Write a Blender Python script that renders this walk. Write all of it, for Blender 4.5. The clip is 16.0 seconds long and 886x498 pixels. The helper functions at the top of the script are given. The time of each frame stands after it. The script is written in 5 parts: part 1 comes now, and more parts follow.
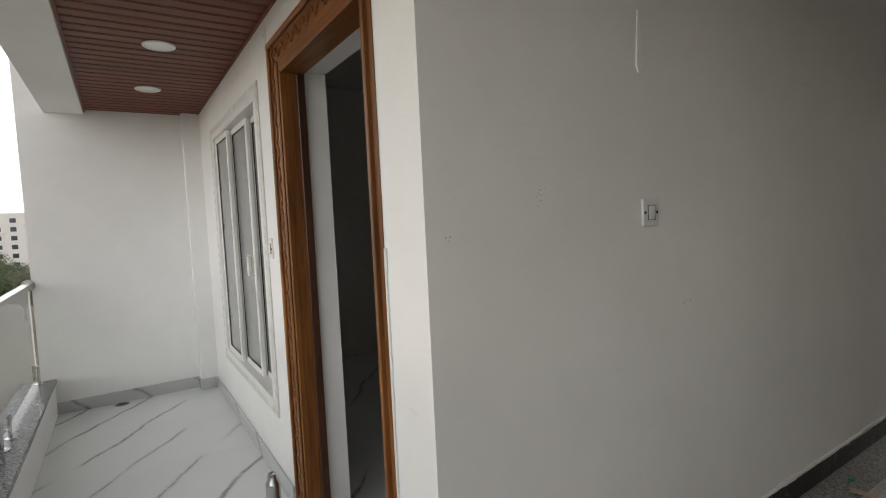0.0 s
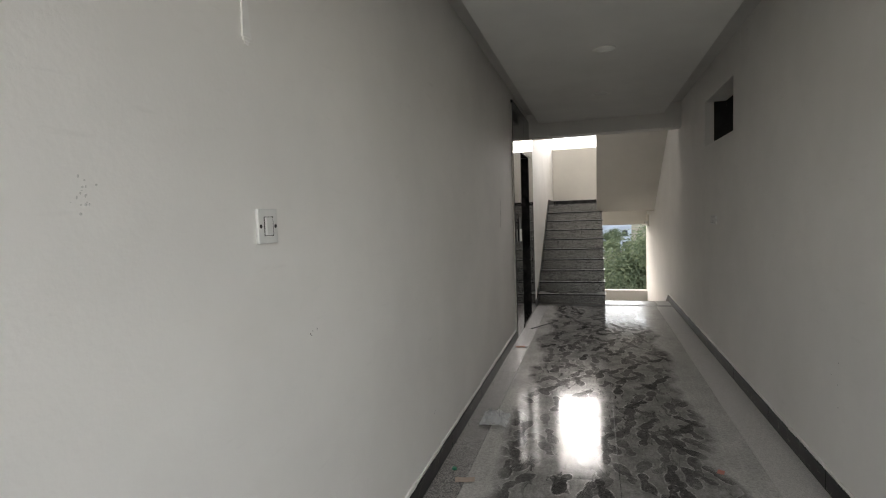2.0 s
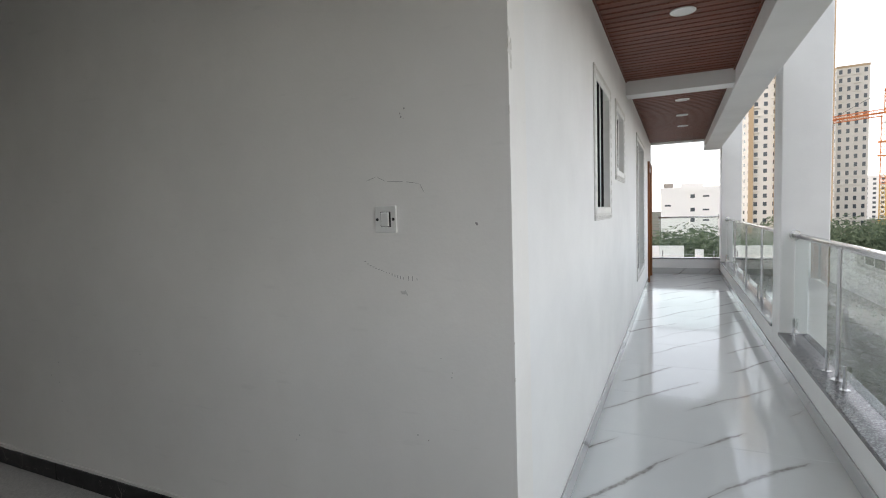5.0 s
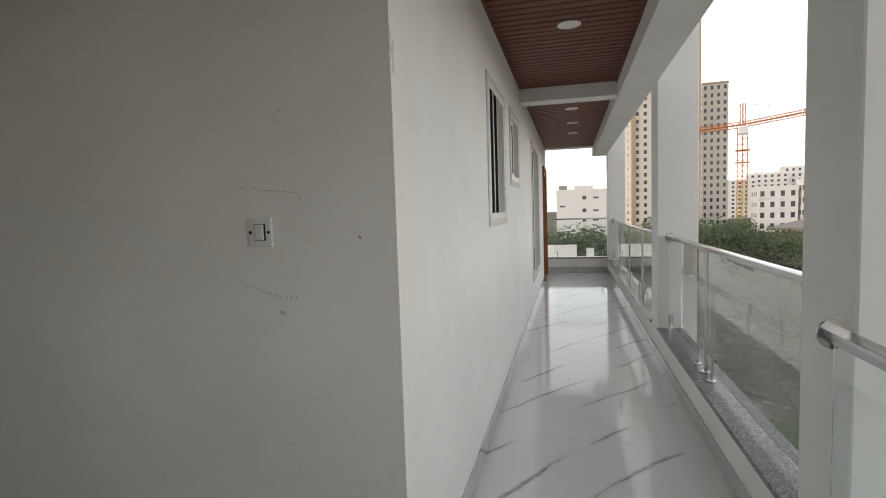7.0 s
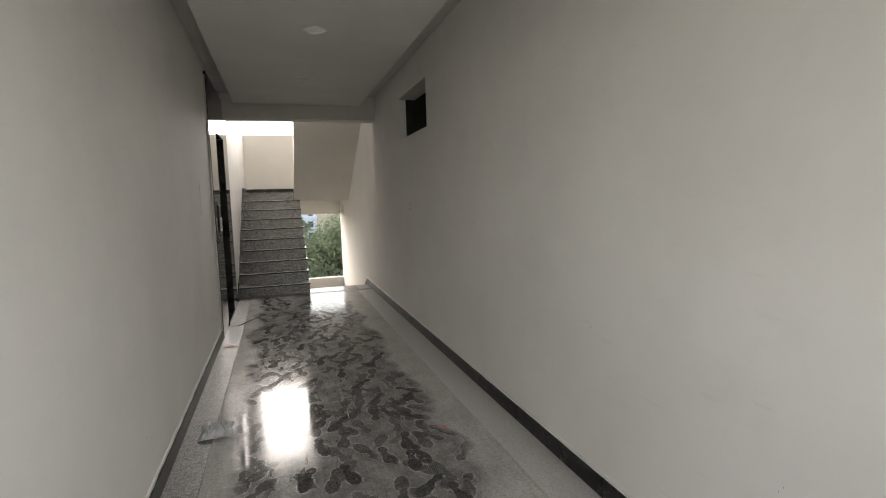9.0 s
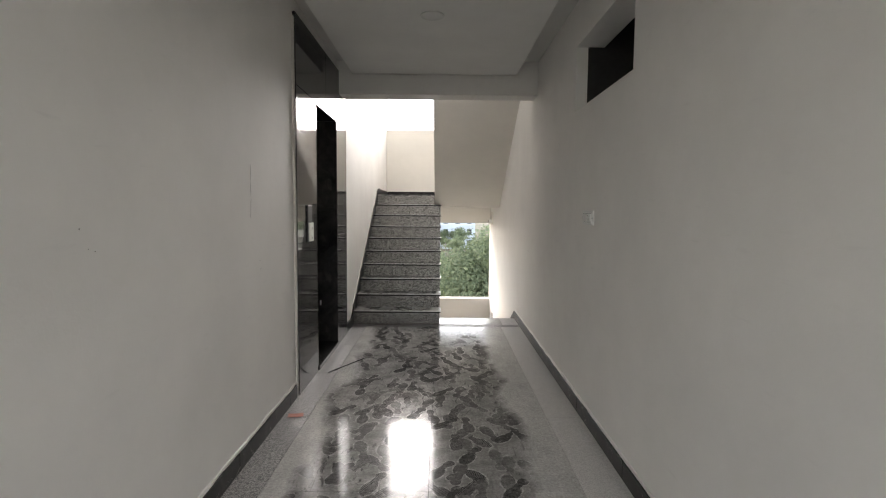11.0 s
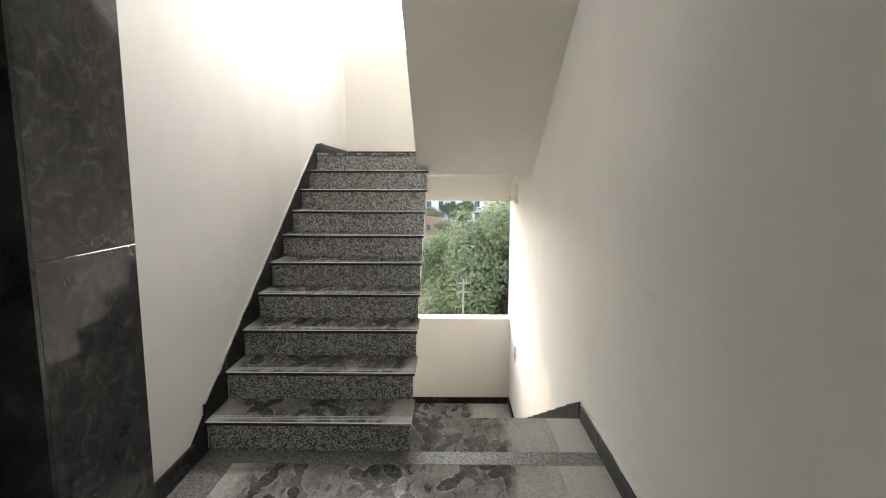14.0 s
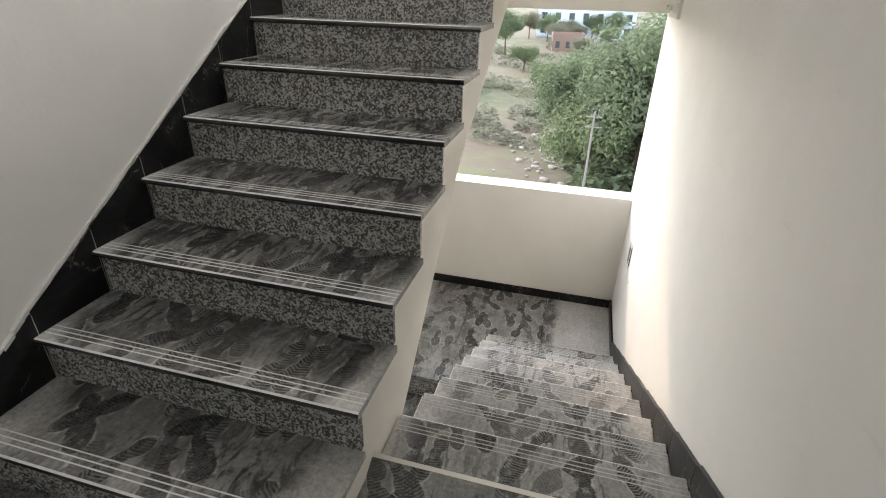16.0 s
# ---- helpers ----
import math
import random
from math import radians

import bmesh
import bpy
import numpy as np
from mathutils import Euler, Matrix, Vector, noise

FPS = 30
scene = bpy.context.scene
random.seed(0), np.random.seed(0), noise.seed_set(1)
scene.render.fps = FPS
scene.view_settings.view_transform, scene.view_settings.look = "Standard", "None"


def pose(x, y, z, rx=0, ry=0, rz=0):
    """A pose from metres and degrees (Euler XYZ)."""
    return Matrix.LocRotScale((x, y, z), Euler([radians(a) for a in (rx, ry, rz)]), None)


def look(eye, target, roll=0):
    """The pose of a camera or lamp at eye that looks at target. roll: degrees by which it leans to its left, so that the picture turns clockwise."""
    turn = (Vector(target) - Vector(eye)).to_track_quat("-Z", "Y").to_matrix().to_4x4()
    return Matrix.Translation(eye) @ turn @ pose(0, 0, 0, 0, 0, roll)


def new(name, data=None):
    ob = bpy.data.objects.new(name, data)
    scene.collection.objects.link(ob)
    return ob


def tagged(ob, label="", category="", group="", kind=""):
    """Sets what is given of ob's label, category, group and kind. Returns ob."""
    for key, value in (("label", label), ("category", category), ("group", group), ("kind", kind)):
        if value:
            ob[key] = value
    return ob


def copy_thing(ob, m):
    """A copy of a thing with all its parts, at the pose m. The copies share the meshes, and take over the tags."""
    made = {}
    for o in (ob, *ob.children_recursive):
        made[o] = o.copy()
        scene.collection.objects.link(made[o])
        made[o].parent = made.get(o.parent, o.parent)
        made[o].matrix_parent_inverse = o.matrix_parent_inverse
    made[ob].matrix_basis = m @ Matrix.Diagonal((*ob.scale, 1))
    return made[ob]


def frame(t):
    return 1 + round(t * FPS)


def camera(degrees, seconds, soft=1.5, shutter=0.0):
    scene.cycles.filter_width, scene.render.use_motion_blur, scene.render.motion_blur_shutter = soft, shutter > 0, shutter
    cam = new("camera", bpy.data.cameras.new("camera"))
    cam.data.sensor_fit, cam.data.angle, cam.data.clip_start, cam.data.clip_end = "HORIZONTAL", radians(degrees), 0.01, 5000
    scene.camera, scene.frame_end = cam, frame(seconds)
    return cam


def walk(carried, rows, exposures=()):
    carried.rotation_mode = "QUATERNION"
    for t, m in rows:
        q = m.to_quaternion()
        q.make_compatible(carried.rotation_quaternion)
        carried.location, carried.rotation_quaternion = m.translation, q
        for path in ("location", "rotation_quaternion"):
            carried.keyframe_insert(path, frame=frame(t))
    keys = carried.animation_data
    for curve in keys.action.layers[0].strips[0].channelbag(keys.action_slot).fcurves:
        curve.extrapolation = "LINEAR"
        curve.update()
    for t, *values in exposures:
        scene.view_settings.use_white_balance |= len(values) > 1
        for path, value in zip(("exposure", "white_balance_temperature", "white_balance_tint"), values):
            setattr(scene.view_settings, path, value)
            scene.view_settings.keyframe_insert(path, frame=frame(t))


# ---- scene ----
cam = camera(82.2, 16.0, soft=1.1)
PATH = [
    (0, (1.164, -8.756, 1.489), (-0.521, -7.686, 1.361), -2.7),
    (0.5, (1.128, -8.692, 1.489), (-0.317, -7.314, 1.366), -2.3),
    (1, (1.024, -8.669, 1.486), (-0.09, -7.012, 1.365), -2.1),
    (1.5, (0.936, -8.561, 1.483), (0.133, -6.734, 1.351), -1.6),
    (2, (0.903, -8.372, 1.478), (0.333, -6.46, 1.351), -2.0),
    (2.5, (0.849, -8.313, 1.485), (0.568, -6.338, 1.345), -1.8),
    (3, (0.738, -8.335, 1.478), (0.863, -6.344, 1.331), -2.0),
    (3.5, (0.633, -8.436, 1.449), (1.189, -6.521, 1.301), -2.7),
    (4, (0.492, -8.573, 1.446), (1.623, -6.931, 1.289), -2.7),
    (4.5, (0.399, -8.605, 1.452), (1.97, -7.376, 1.299), -2.7),
    (5, (0.412, -8.616, 1.453), (2.225, -7.782, 1.316), -1.8),
    (5.2, (0.435, -8.618, 1.45), (2.308, -7.929, 1.319), -1.5),
    (7.3, (0.537, -8.649, 1.493), (2.383, -7.892, 1.35), -1.7),
    (7.5, (0.535, -8.624, 1.456), (2.286, -7.667, 1.319), -1.4),
    (8, (0.55, -8.608, 1.45), (1.965, -7.204, 1.293), -1.1),
    (8.5, (0.617, -8.533, 1.44), (1.596, -6.799, 1.258), -1.0),
    (9, (0.655, -8.237, 1.433), (1.262, -6.342, 1.234), -1.7),
    (9.5, (0.756, -7.822, 1.418), (1.078, -5.859, 1.206), -0.5),
    (9.7, (0.829, -7.619, 1.422), (1.054, -5.643, 1.209), 0.5),
    (11.8, (1.1, -5.146, 1.385), (1.081, -3.15, 1.259), 0.2),
    (12, (1.104, -4.894, 1.389), (1.082, -2.898, 1.258), 0.2),
    (12.5, (1.117, -4.333, 1.41), (1.092, -2.338, 1.276), 0.3),
    (13, (1.163, -3.7, 1.41), (1.135, -1.705, 1.267), 0.2),
    (13.5, (1.202, -3.093, 1.395), (1.176, -1.106, 1.176), 0.0),
    (14, (1.26, -2.468, 1.385), (1.237, -0.486, 1.122), 0.1),
    (14.5, (1.328, -1.912, 1.362), (1.344, 0.028, 0.872), 0.0),
    (15, (1.422, -1.368, 1.339), (1.397, 0.533, 0.718), -0.0),
    (15.5, (1.46, -0.932, 1.313), (1.289, 0.89, 0.508), 0.3),
    (16, (1.512, -0.627, 1.299), (1.058, 1.089, 0.377), 1.4),
]
PATH.append((6.2, (0.5, -8.64, 1.47), (2.495, -8.50, 1.335), -1.5))
PATH.sort()
# seconds, stops, kelvin, tint
EXPOSURES = [(0.0, 1.13, 7100, 14), (0.5, 1.48, 7000, 14), (1.0, 1.73, 6900, 13), (1.5, 1.82, 6800, 13), (2.0, 1.88, 6800, 13), (2.5, 2.11, 6800, 13), (3.0, 2.58, 6600, 13), (3.5, 2.26, 6500, 13), (4.0, 1.98, 6400, 13),
             (4.5, 1.56, 6300, 13), (5.2, 1.22, 6600, 13), (7.3, 0.83, 7000, 13), (7.5, 0.83, 7000, 13), (8.0, 1.19, 7000, 13), (8.5, 1.51, 7000, 14), (9.0, 2.13, 7000, 14), (9.7, 2.55, 6900, 14),
             (11.8, 2.90, 6700, 14), (12.5, 3.25, 6700, 14), (13.0, 3.09, 6700, 13), (13.5, 2.96, 6700, 12), (14.5, 2.87, 6800, 11), (15.0, 2.74, 6700, 11), (15.5, 2.86, 6700, 11), (16.0, 2.85, 6500, 11)]
walk(cam, [(t, look(eye, target, roll)) for t, eye, target, roll in PATH], EXPOSURES)

# --- light -------------------------------------------------------------
world = bpy.data.worlds.new("sky")
scene.world = world
world.use_nodes = True
wn = world.node_tree
sky = wn.nodes.new("ShaderNodeTexSky")
sky.sky_type = "NISHITA"
sky.sun_disc = False
sky.sun_elevation = radians(25)
sky.sun_rotation = radians(-35)
sky.dust_density = 0.25
sky.air_density = 1.2
wn.nodes["Background"].inputs["Strength"].default_value = 0.15
haze = wn.nodes.new("ShaderNodeHueSaturation")
haze.inputs["Saturation"].default_value = 0.28
wn.links.new(sky.outputs[0], haze.inputs["Color"])
wn.links.new(haze.outputs[0], wn.nodes["Background"].inputs["Color"])
sun_data = bpy.data.lights.new("sun", "SUN")
sun_data.energy = 0.28
sun_data.angle = radians(0.6)
sun_data.color = (1.0, 0.70, 0.46)
sun = new("sun", sun_data)
sun.matrix_world = look((-16, 23, 11.5), (0, 0, 0))


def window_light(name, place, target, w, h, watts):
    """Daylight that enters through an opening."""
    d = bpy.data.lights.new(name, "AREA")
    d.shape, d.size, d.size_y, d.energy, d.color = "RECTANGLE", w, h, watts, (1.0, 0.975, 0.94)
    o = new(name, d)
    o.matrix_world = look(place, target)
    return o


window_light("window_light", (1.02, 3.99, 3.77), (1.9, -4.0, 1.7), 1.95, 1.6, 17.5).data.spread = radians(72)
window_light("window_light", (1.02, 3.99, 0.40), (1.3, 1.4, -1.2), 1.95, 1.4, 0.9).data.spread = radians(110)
window_light("balcony_daylight", (4.2, -10.2, 1.5), (4.2, 0, 1.5), 18.0, 2.4, 12)

# --- materials ---------------------------------------------------------


class Mat:
    """A small builder of node materials."""

    def __init__(self, name, rough=0.6, metal=0.0, color=(0.8, 0.8, 0.8), spec=0.5):
        self.m = bpy.data.materials.new(name)
        self.m.use_nodes = True
        self.t = self.m.node_tree
        self.b = self.t.nodes["Principled BSDF"]
        self.put("Roughness", rough)
        self.put("Metallic", metal)
        self.put("Specular IOR Level", spec)
        self.put("Base Color", (*color, 1))
        self.co = self.node("ShaderNodeTexCoord").outputs["Object"]
        geo = self.node("ShaderNodeNewGeometry")
        self.pos = geo.outputs["Position"]
        self.island = geo.outputs["Random Per Island"]
        self.rnd = self.node("ShaderNodeObjectInfo").outputs["Random"]

    def node(self, kind):
        return self.t.nodes.new(kind)

    def put(self, name, v):
        self.give(self.b.inputs[name], v)

    def give(self, socket, v):
        if isinstance(v, bpy.types.NodeSocket):
            self.t.links.new(v, socket)
        else:
            socket.default_value = v

    def math(self, op, a, b=0.0, clamp=False):
        n = self.node("ShaderNodeMath")
        n.operation, n.use_clamp = op, clamp
        self.give(n.inputs[0], a)
        self.give(n.inputs[1], b)
        return n.outputs[0]

    def vmath(self, op, a, b=(0, 0, 0)):
        n = self.node("ShaderNodeVectorMath")
        n.operation = op
        self.give(n.inputs[0], a)
        self.give(n.inputs[1], b)
        return n.outputs[0]

    def noise(self, scale, detail=4.0, rough=0.55, at=None, distort=0.0):
        n = self.node("ShaderNodeTexNoise")
        self.give(n.inputs["Vector"], at or self.pos)
        for k, v in (("Scale", scale), ("Detail", detail), ("Roughness", rough), ("Distortion", distort)):
            n.inputs[k].default_value = v
        return n.outputs["Fac"]

    def voronoi(self, scale, feature="F1", at=None, dims="3D"):
        n = self.node("ShaderNodeTexVoronoi")
        n.feature, n.voronoi_dimensions = feature, dims
        self.give(n.inputs["Vector"], at or self.pos)
        n.inputs["Scale"].default_value = scale
        return n

    def ramp(self, fac, stops):
        n = self.node("ShaderNodeValToRGB")
        e = n.color_ramp.elements
        while len(e) < len(stops):
            e.new(0.5)
        for i, (p, c) in enumerate(stops):
            e[i].position = p
            e[i].color = (*c, 1) if isinstance(c, tuple) else (c, c, c, 1)
        self.give(n.inputs[0], fac)
        return n.outputs["Color"]

    def span(self, fac, lo, hi, a=0.0, b=1.0):
        n = self.node("ShaderNodeMapRange")
        for i, v in enumerate((fac, lo, hi, a, b)):
            self.give(n.inputs[i], v)
        return n.outputs[0]

    def mix(self, fac, a, b, mode="MIX"):
        n = self.node("ShaderNodeMix")
        n.data_type, n.blend_type = "RGBA", mode
        self.give(n.inputs[0], fac)
        for i, v in ((6, a), (7, b)):
            self.give(n.inputs[i], (*v, 1) if isinstance(v, tuple) and len(v) == 3 else v)
        return n.outputs[2]

    def stretch(self, sx, sy, sz, at=None):
        return self.vmath("MULTIPLY", at or self.pos, (sx, sy, sz))

    def color(self, c):
        self.put("Base Color", c)

    def bump(self, h, strength=0.2, dist=0.01):
        n = self.node("ShaderNodeBump")
        n.inputs["Strength"].default_value, n.inputs["Distance"].default_value = strength, dist
        self.give(n.inputs["Height"], h)
        self.put("Normal", n.outputs[0])


def plaster(name, base, dirt, rough=0.75):
    m = Mat(name, rough)
    big = m.noise(1.3, 5, 0.6)
    mid = m.noise(9, 4, 0.6)
    c = m.mix(m.span(big, 0.35, 0.75), base, tuple(v * 0.90 for v in base))
    c = m.mix(m.span(mid, 0.55, 0.8, 0, 0.35), c, tuple(v * 0.93 for v in base))
    spots = m.voronoi(2.3)
    spot = m.math("LESS_THAN", spots.outputs["Distance"], 0.035)
    keep = m.math("GREATER_THAN", m.noise(3.1, 2), 0.60)
    c = m.mix(m.math("MULTIPLY", m.math("MULTIPLY", spot, keep), dirt), c, (0.22, 0.2, 0.18))
    scuff = m.noise(5, 3, 0.5, m.stretch(1, 1, 6))
    c = m.mix(m.math("MULTIPLY", m.span(scuff, 0.66, 0.8, 0, 1), dirt * 0.5), c, tuple(v * 0.72 for v in base))
    m.color(c)
    m.bump(m.math("ADD", m.noise(75, 4), m.math("MULTIPLY", m.noise(6, 3), 2.0)), 0.12, 0.006)
    return m.m


M_WALL = plaster("corridor_plaster", (0.85, 0.835, 0.805), 0.5)
M_OUT = plaster("balcony_plaster", (0.84, 0.84, 0.83), 0.15)
M_STAIRWALL = plaster("stairwell_plaster", (0.78, 0.75, 0.69), 0.2)
M_CEIL = plaster("ceiling_paint", (0.85, 0.85, 0.83), 0.0)
# darker than M_CEIL: the shade beside the lowered panel is in this colour
M_SLAB = plaster("recess_shade_plaster", (0.70, 0.695, 0.675), 0.2)
M_RAW = plaster("rough_putty", (0.70, 0.68, 0.64), 0.9, 0.9)


def granite(name, dark, light, amount, scale, rough):
    m = Mat(name, rough)
    v = m.voronoi(scale, "F1")
    g = m.node("ShaderNodeSeparateColor")
    m.give(g.inputs[0], v.outputs["Color"])
    grain = g.outputs[0]
    clump = m.noise(scale * 0.22, 4, 0.65)
    f = m.math("ADD", m.math("MULTIPLY", grain, 0.65), m.math("MULTIPLY", clump, 0.7))
    c = m.ramp(f, [(amount - 0.12, dark), (amount + 0.05, tuple((a + b) / 2 for a, b in zip(dark, light))), (amount + 0.2, light)])
    m.color(c)
    return m, c, f


_g, _, _ = granite("speckled_granite", (0.07, 0.066, 0.062), (0.37, 0.355, 0.33), 0.66, 160, 0.25)
M_SPECK = _g.m
_g, _, _ = granite("border_granite", (0.07, 0.07, 0.07), (0.30, 0.29, 0.28), 0.62, 210, 0.45)
M_BORDER = _g.m
_g, _, _ = granite("dusty_border_granite", (0.42, 0.415, 0.40), (0.55, 0.54, 0.52), 0.62, 210, 0.5)
M_BORDER2 = _g.m
_g, _c, _ = granite("grey_sill_granite", (0.07, 0.07, 0.075), (0.25, 0.25, 0.26), 0.72, 150, 0.25)
M_SILL = _g.m


def black_granite(name, dust, rough=0.10, spec=0.5, veins=0.0, gain=1.0, grain=4.0):
    m = Mat(name, 0.12, spec=spec)
    cloud = m.noise(grain, 8, 0.72, distort=1.2)
    base = m.ramp(cloud, [(0.35, (0.008 * gain, 0.008 * gain, 0.009 * gain)), (0.55, (0.020 * gain, 0.020 * gain, 0.020 * gain)), (0.75, (0.055 * gain, 0.055 * gain, 0.050 * gain))])
    d = m.math("MULTIPLY", m.span(m.noise(2.2, 6, 0.7), 0.35, 0.8), dust)
    if veins:
        bent = m.vmath("ADD", m.pos, m.vmath("MULTIPLY", m.noise(5, 4, 0.7), (0.25, 0.25, 0.25)))
        edge = m.voronoi(5.5, "DISTANCE_TO_EDGE", bent).outputs["Distance"]
        thread = m.math("MULTIPLY", m.span(edge, 0.003, 0.014, veins, 0.0), m.span(m.noise(9, 3), 0.46, 0.62), clamp=True)
        base = m.mix(thread, base, (0.36, 0.34, 0.31))
    m.color(m.mix(d, base, (0.32, 0.30, 0.28)))
    m.put("Roughness", m.span(m.noise(7, 4), 0.3, 0.8, rough, rough + 0.35 * dust))
    return m.m


M_BLACK = black_granite("black_granite", 0.12)
M_CLAD = black_granite("lift_cladding_granite", 0.12, 0.05, 0.5, 0.0, 1.9, 11.0)
M_SKIRT = black_granite("black_skirting", 0.015, 0.35, 0.16, 0.6)


def footprints(m, scale, shift, amount):
    """Shoe prints: 1 inside a print. One print a cell, turned at random."""
    at = m.vmath("ADD", m.pos, (shift, shift * 0.7, 0))
    flat = m.vmath("MULTIPLY", at, (1, 1, 0))
    v = m.voronoi(scale, "F1", flat, "2D")
    rel = m.vmath("SUBTRACT", flat, v.outputs["Position"])
    col = m.node("ShaderNodeSeparateColor")
    m.give(col.inputs[0], v.outputs["Color"])
    turn = m.node("ShaderNodeVectorRotate")
    turn.rotation_type = "Z_AXIS"
    m.give(turn.inputs["Vector"], rel)
    half = m.math("MULTIPLY", m.math("GREATER_THAN", col.outputs[2], 0.5), 3.1416)
    m.give(turn.inputs["Angle"], m.math("ADD", m.math("MULTIPLY", m.math("SUBTRACT", col.outputs[0], 0.5), 1.7), half))
    xyz = m.node("ShaderNodeSeparateXYZ")
    m.give(xyz.inputs[0], turn.outputs[0])
    x, y = xyz.outputs[0], xyz.outputs[1]

    def oval(cx, cy, rx, ry):
        a = m.math("POWER", m.math("ABSOLUTE", m.math("DIVIDE", m.math("SUBTRACT", x, cx), rx)), 2.0)
        b = m.math("POWER", m.math("ABSOLUTE", m.math("DIVIDE", m.math("SUBTRACT", y, cy), ry)), 2.0)
        return m.math("ADD", a, b)

    ragged = m.math("MULTIPLY", m.math("SUBTRACT", m.noise(46, 5, 0.75), 0.5), 1.0)
    sole = m.math("MINIMUM", m.math("MINIMUM", oval(0, 0.048, 0.039, 0.074), oval(0, -0.082, 0.029, 0.039)), oval(0.006, -0.026, 0.020, 0.052))
    inside = m.span(m.math("ADD", sole, ragged), 1.0, 0.86)
    worn = m.span(m.noise(24, 4, 0.7, at), 0.32, 0.44)
    inside = m.math("MULTIPLY", inside, worn)
    near = m.math("ADD", sole, ragged)
    rim = m.math("MULTIPLY", m.span(near, 0.9, 1.1), m.span(near, 1.2, 1.55, 1.0, 0.0))
    bend = m.math("MULTIPLY", m.math("ABSOLUTE", m.math("SUBTRACT", x, m.math("MULTIPLY", col.outputs[1], 0.03))), m.math("SUBTRACT", col.outputs[2], 0.4))
    tread = m.math("SINE", m.math("MULTIPLY", m.math("ADD", m.math("ADD", y, bend), m.math("MULTIPLY", m.noise(20, 2), 0.012)), 560.0))
    tread = m.span(tread, -0.7, 0.1, m.span(col.outputs[1], 0.2, 0.5, 0.25, 0.85), 1.0)
    show = m.math("MULTIPLY", m.math("LESS_THAN", col.outputs[1], amount), m.span(col.outputs[2], 0.0, 0.8, 0.55, 1.0))
    worn_in = m.span(m.noise(55, 4, 0.8, at), 0.36, 0.62, 0.65, 1.0)
    tread = m.math("MULTIPLY", tread, worn_in)
    return m.math("MULTIPLY", m.math("MULTIPLY", inside, tread), show), m.math("MULTIPLY", rim, show)


def dusty_granite(name, border_lo, border_hi, tracks=1.0, middle=1.12, dust_color=(0.66, 0.65, 0.625), wipe=0.55, shine=0.06, left=0.02, bare=0.36):
    """Dark polished slabs under builders' dust, with shoe prints trodden along the middle."""
    m = Mat(name, 0.2)
    cloud = m.noise(7, 6, 0.7, distort=1.5)
    stone = m.ramp(cloud, [(0.3, (0.010, 0.010, 0.011)), (0.55, (0.030, 0.029, 0.029)), (0.75, (0.075, 0.072, 0.070))])
    xyz = m.node("ShaderNodeSeparateXYZ")
    m.give(xyz.inputs[0], m.pos)
    x = xyz.outputs[0]
    wob = m.math("MULTIPLY", m.math("SUBTRACT", m.noise(1.6, 4), 0.5), 0.5)
    side = m.math("ABSOLUTE", m.math("SUBTRACT", m.math("ADD", x, wob), middle))
    path = m.span(side, border_lo, border_hi, 1.0, 0.0)
    prints, rims = footprints(m, 3.3, 0.0, 0.85)
    for s, sh in ((3.5, 3.3), (3.0, 7.7), (3.8, 12.9), (3.3, 21.3)):
        p2, r2 = footprints(m, s, sh, 0.7)
        prints, rims = m.math("MAXIMUM", prints, p2), m.math("MAXIMUM", rims, r2)
    wiped = m.span(m.noise(10, 6, 0.66, m.stretch(2.0, 0.6, 1), 1.5), wipe, wipe + 0.10)
    prints = m.math("MAXIMUM", prints, m.math("MULTIPLY", wiped, m.span(m.noise(1.1, 2), 0.36, 0.55, 0.2, 0.8)))
    trod = m.span(path, 0.0, 0.5, 0.0, 1.0)
    prints = m.math("MULTIPLY", prints, trod)
    film = m.span(m.noise(3.0, 6, 0.7), 0.3, 0.75, 0.66, 1.0)
    fine = m.span(m.noise(60, 5, 0.75), 0.3, 0.75, 0.55, 1.15)
    sweep = m.noise(1.0, 6, 0.7, m.stretch(30, 4, 1), 1.0)
    fine = m.math("MULTIPLY", fine, m.span(sweep, 0.40, 0.60, 0.92, 1.03))
    dust = m.math("MULTIPLY", m.math("MULTIPLY", film, fine), m.span(prints, 0, 1, 1.0, left), clamp=True)
    thin = m.span(m.math("MULTIPLY", trod, m.span(m.noise(6, 5, 0.7), 0.35, 0.6, 0.4, 1.0)), 0, 1, 1.0, bare)
    dust = m.math("MULTIPLY", dust, thin)
    light = m.math("MULTIPLY", m.math("MULTIPLY", rims, trod), m.span(m.noise(25, 3), 0.42, 0.62, 0.0, 0.34))
    dust = m.math("ADD", dust, m.math("MULTIPLY", light, m.span(prints, 0, 0.5, 1.0, 0.0)), clamp=True)
    dust = m.math("MULTIPLY", dust, tracks)
    m.color(m.mix(dust, stone, dust_color))
    m.put("Roughness", m.span(dust, 0, 0.7, 0.03, 0.26))
    m.put("Specular IOR Level", m.span(dust, 0.0, 0.65, shine, min(shine, 0.05)))
    return m.m


M_FLOOR = dusty_granite("dusty_floor_granite", 0.48, 0.66, 1.0, 0.95)
M_TREAD = dusty_granite("dusty_tread_granite", 0.34, 0.50, 0.95, 0.56, (0.60, 0.585, 0.56), 0.47, 0.15, 0.0, 0.34)
M_TREAD2 = dusty_granite("dusty_lower_tread_granite", 0.25, 0.48, 0.95, 1.5, (0.70, 0.685, 0.66), 0.50, 0.10, 0.0, 0.55)


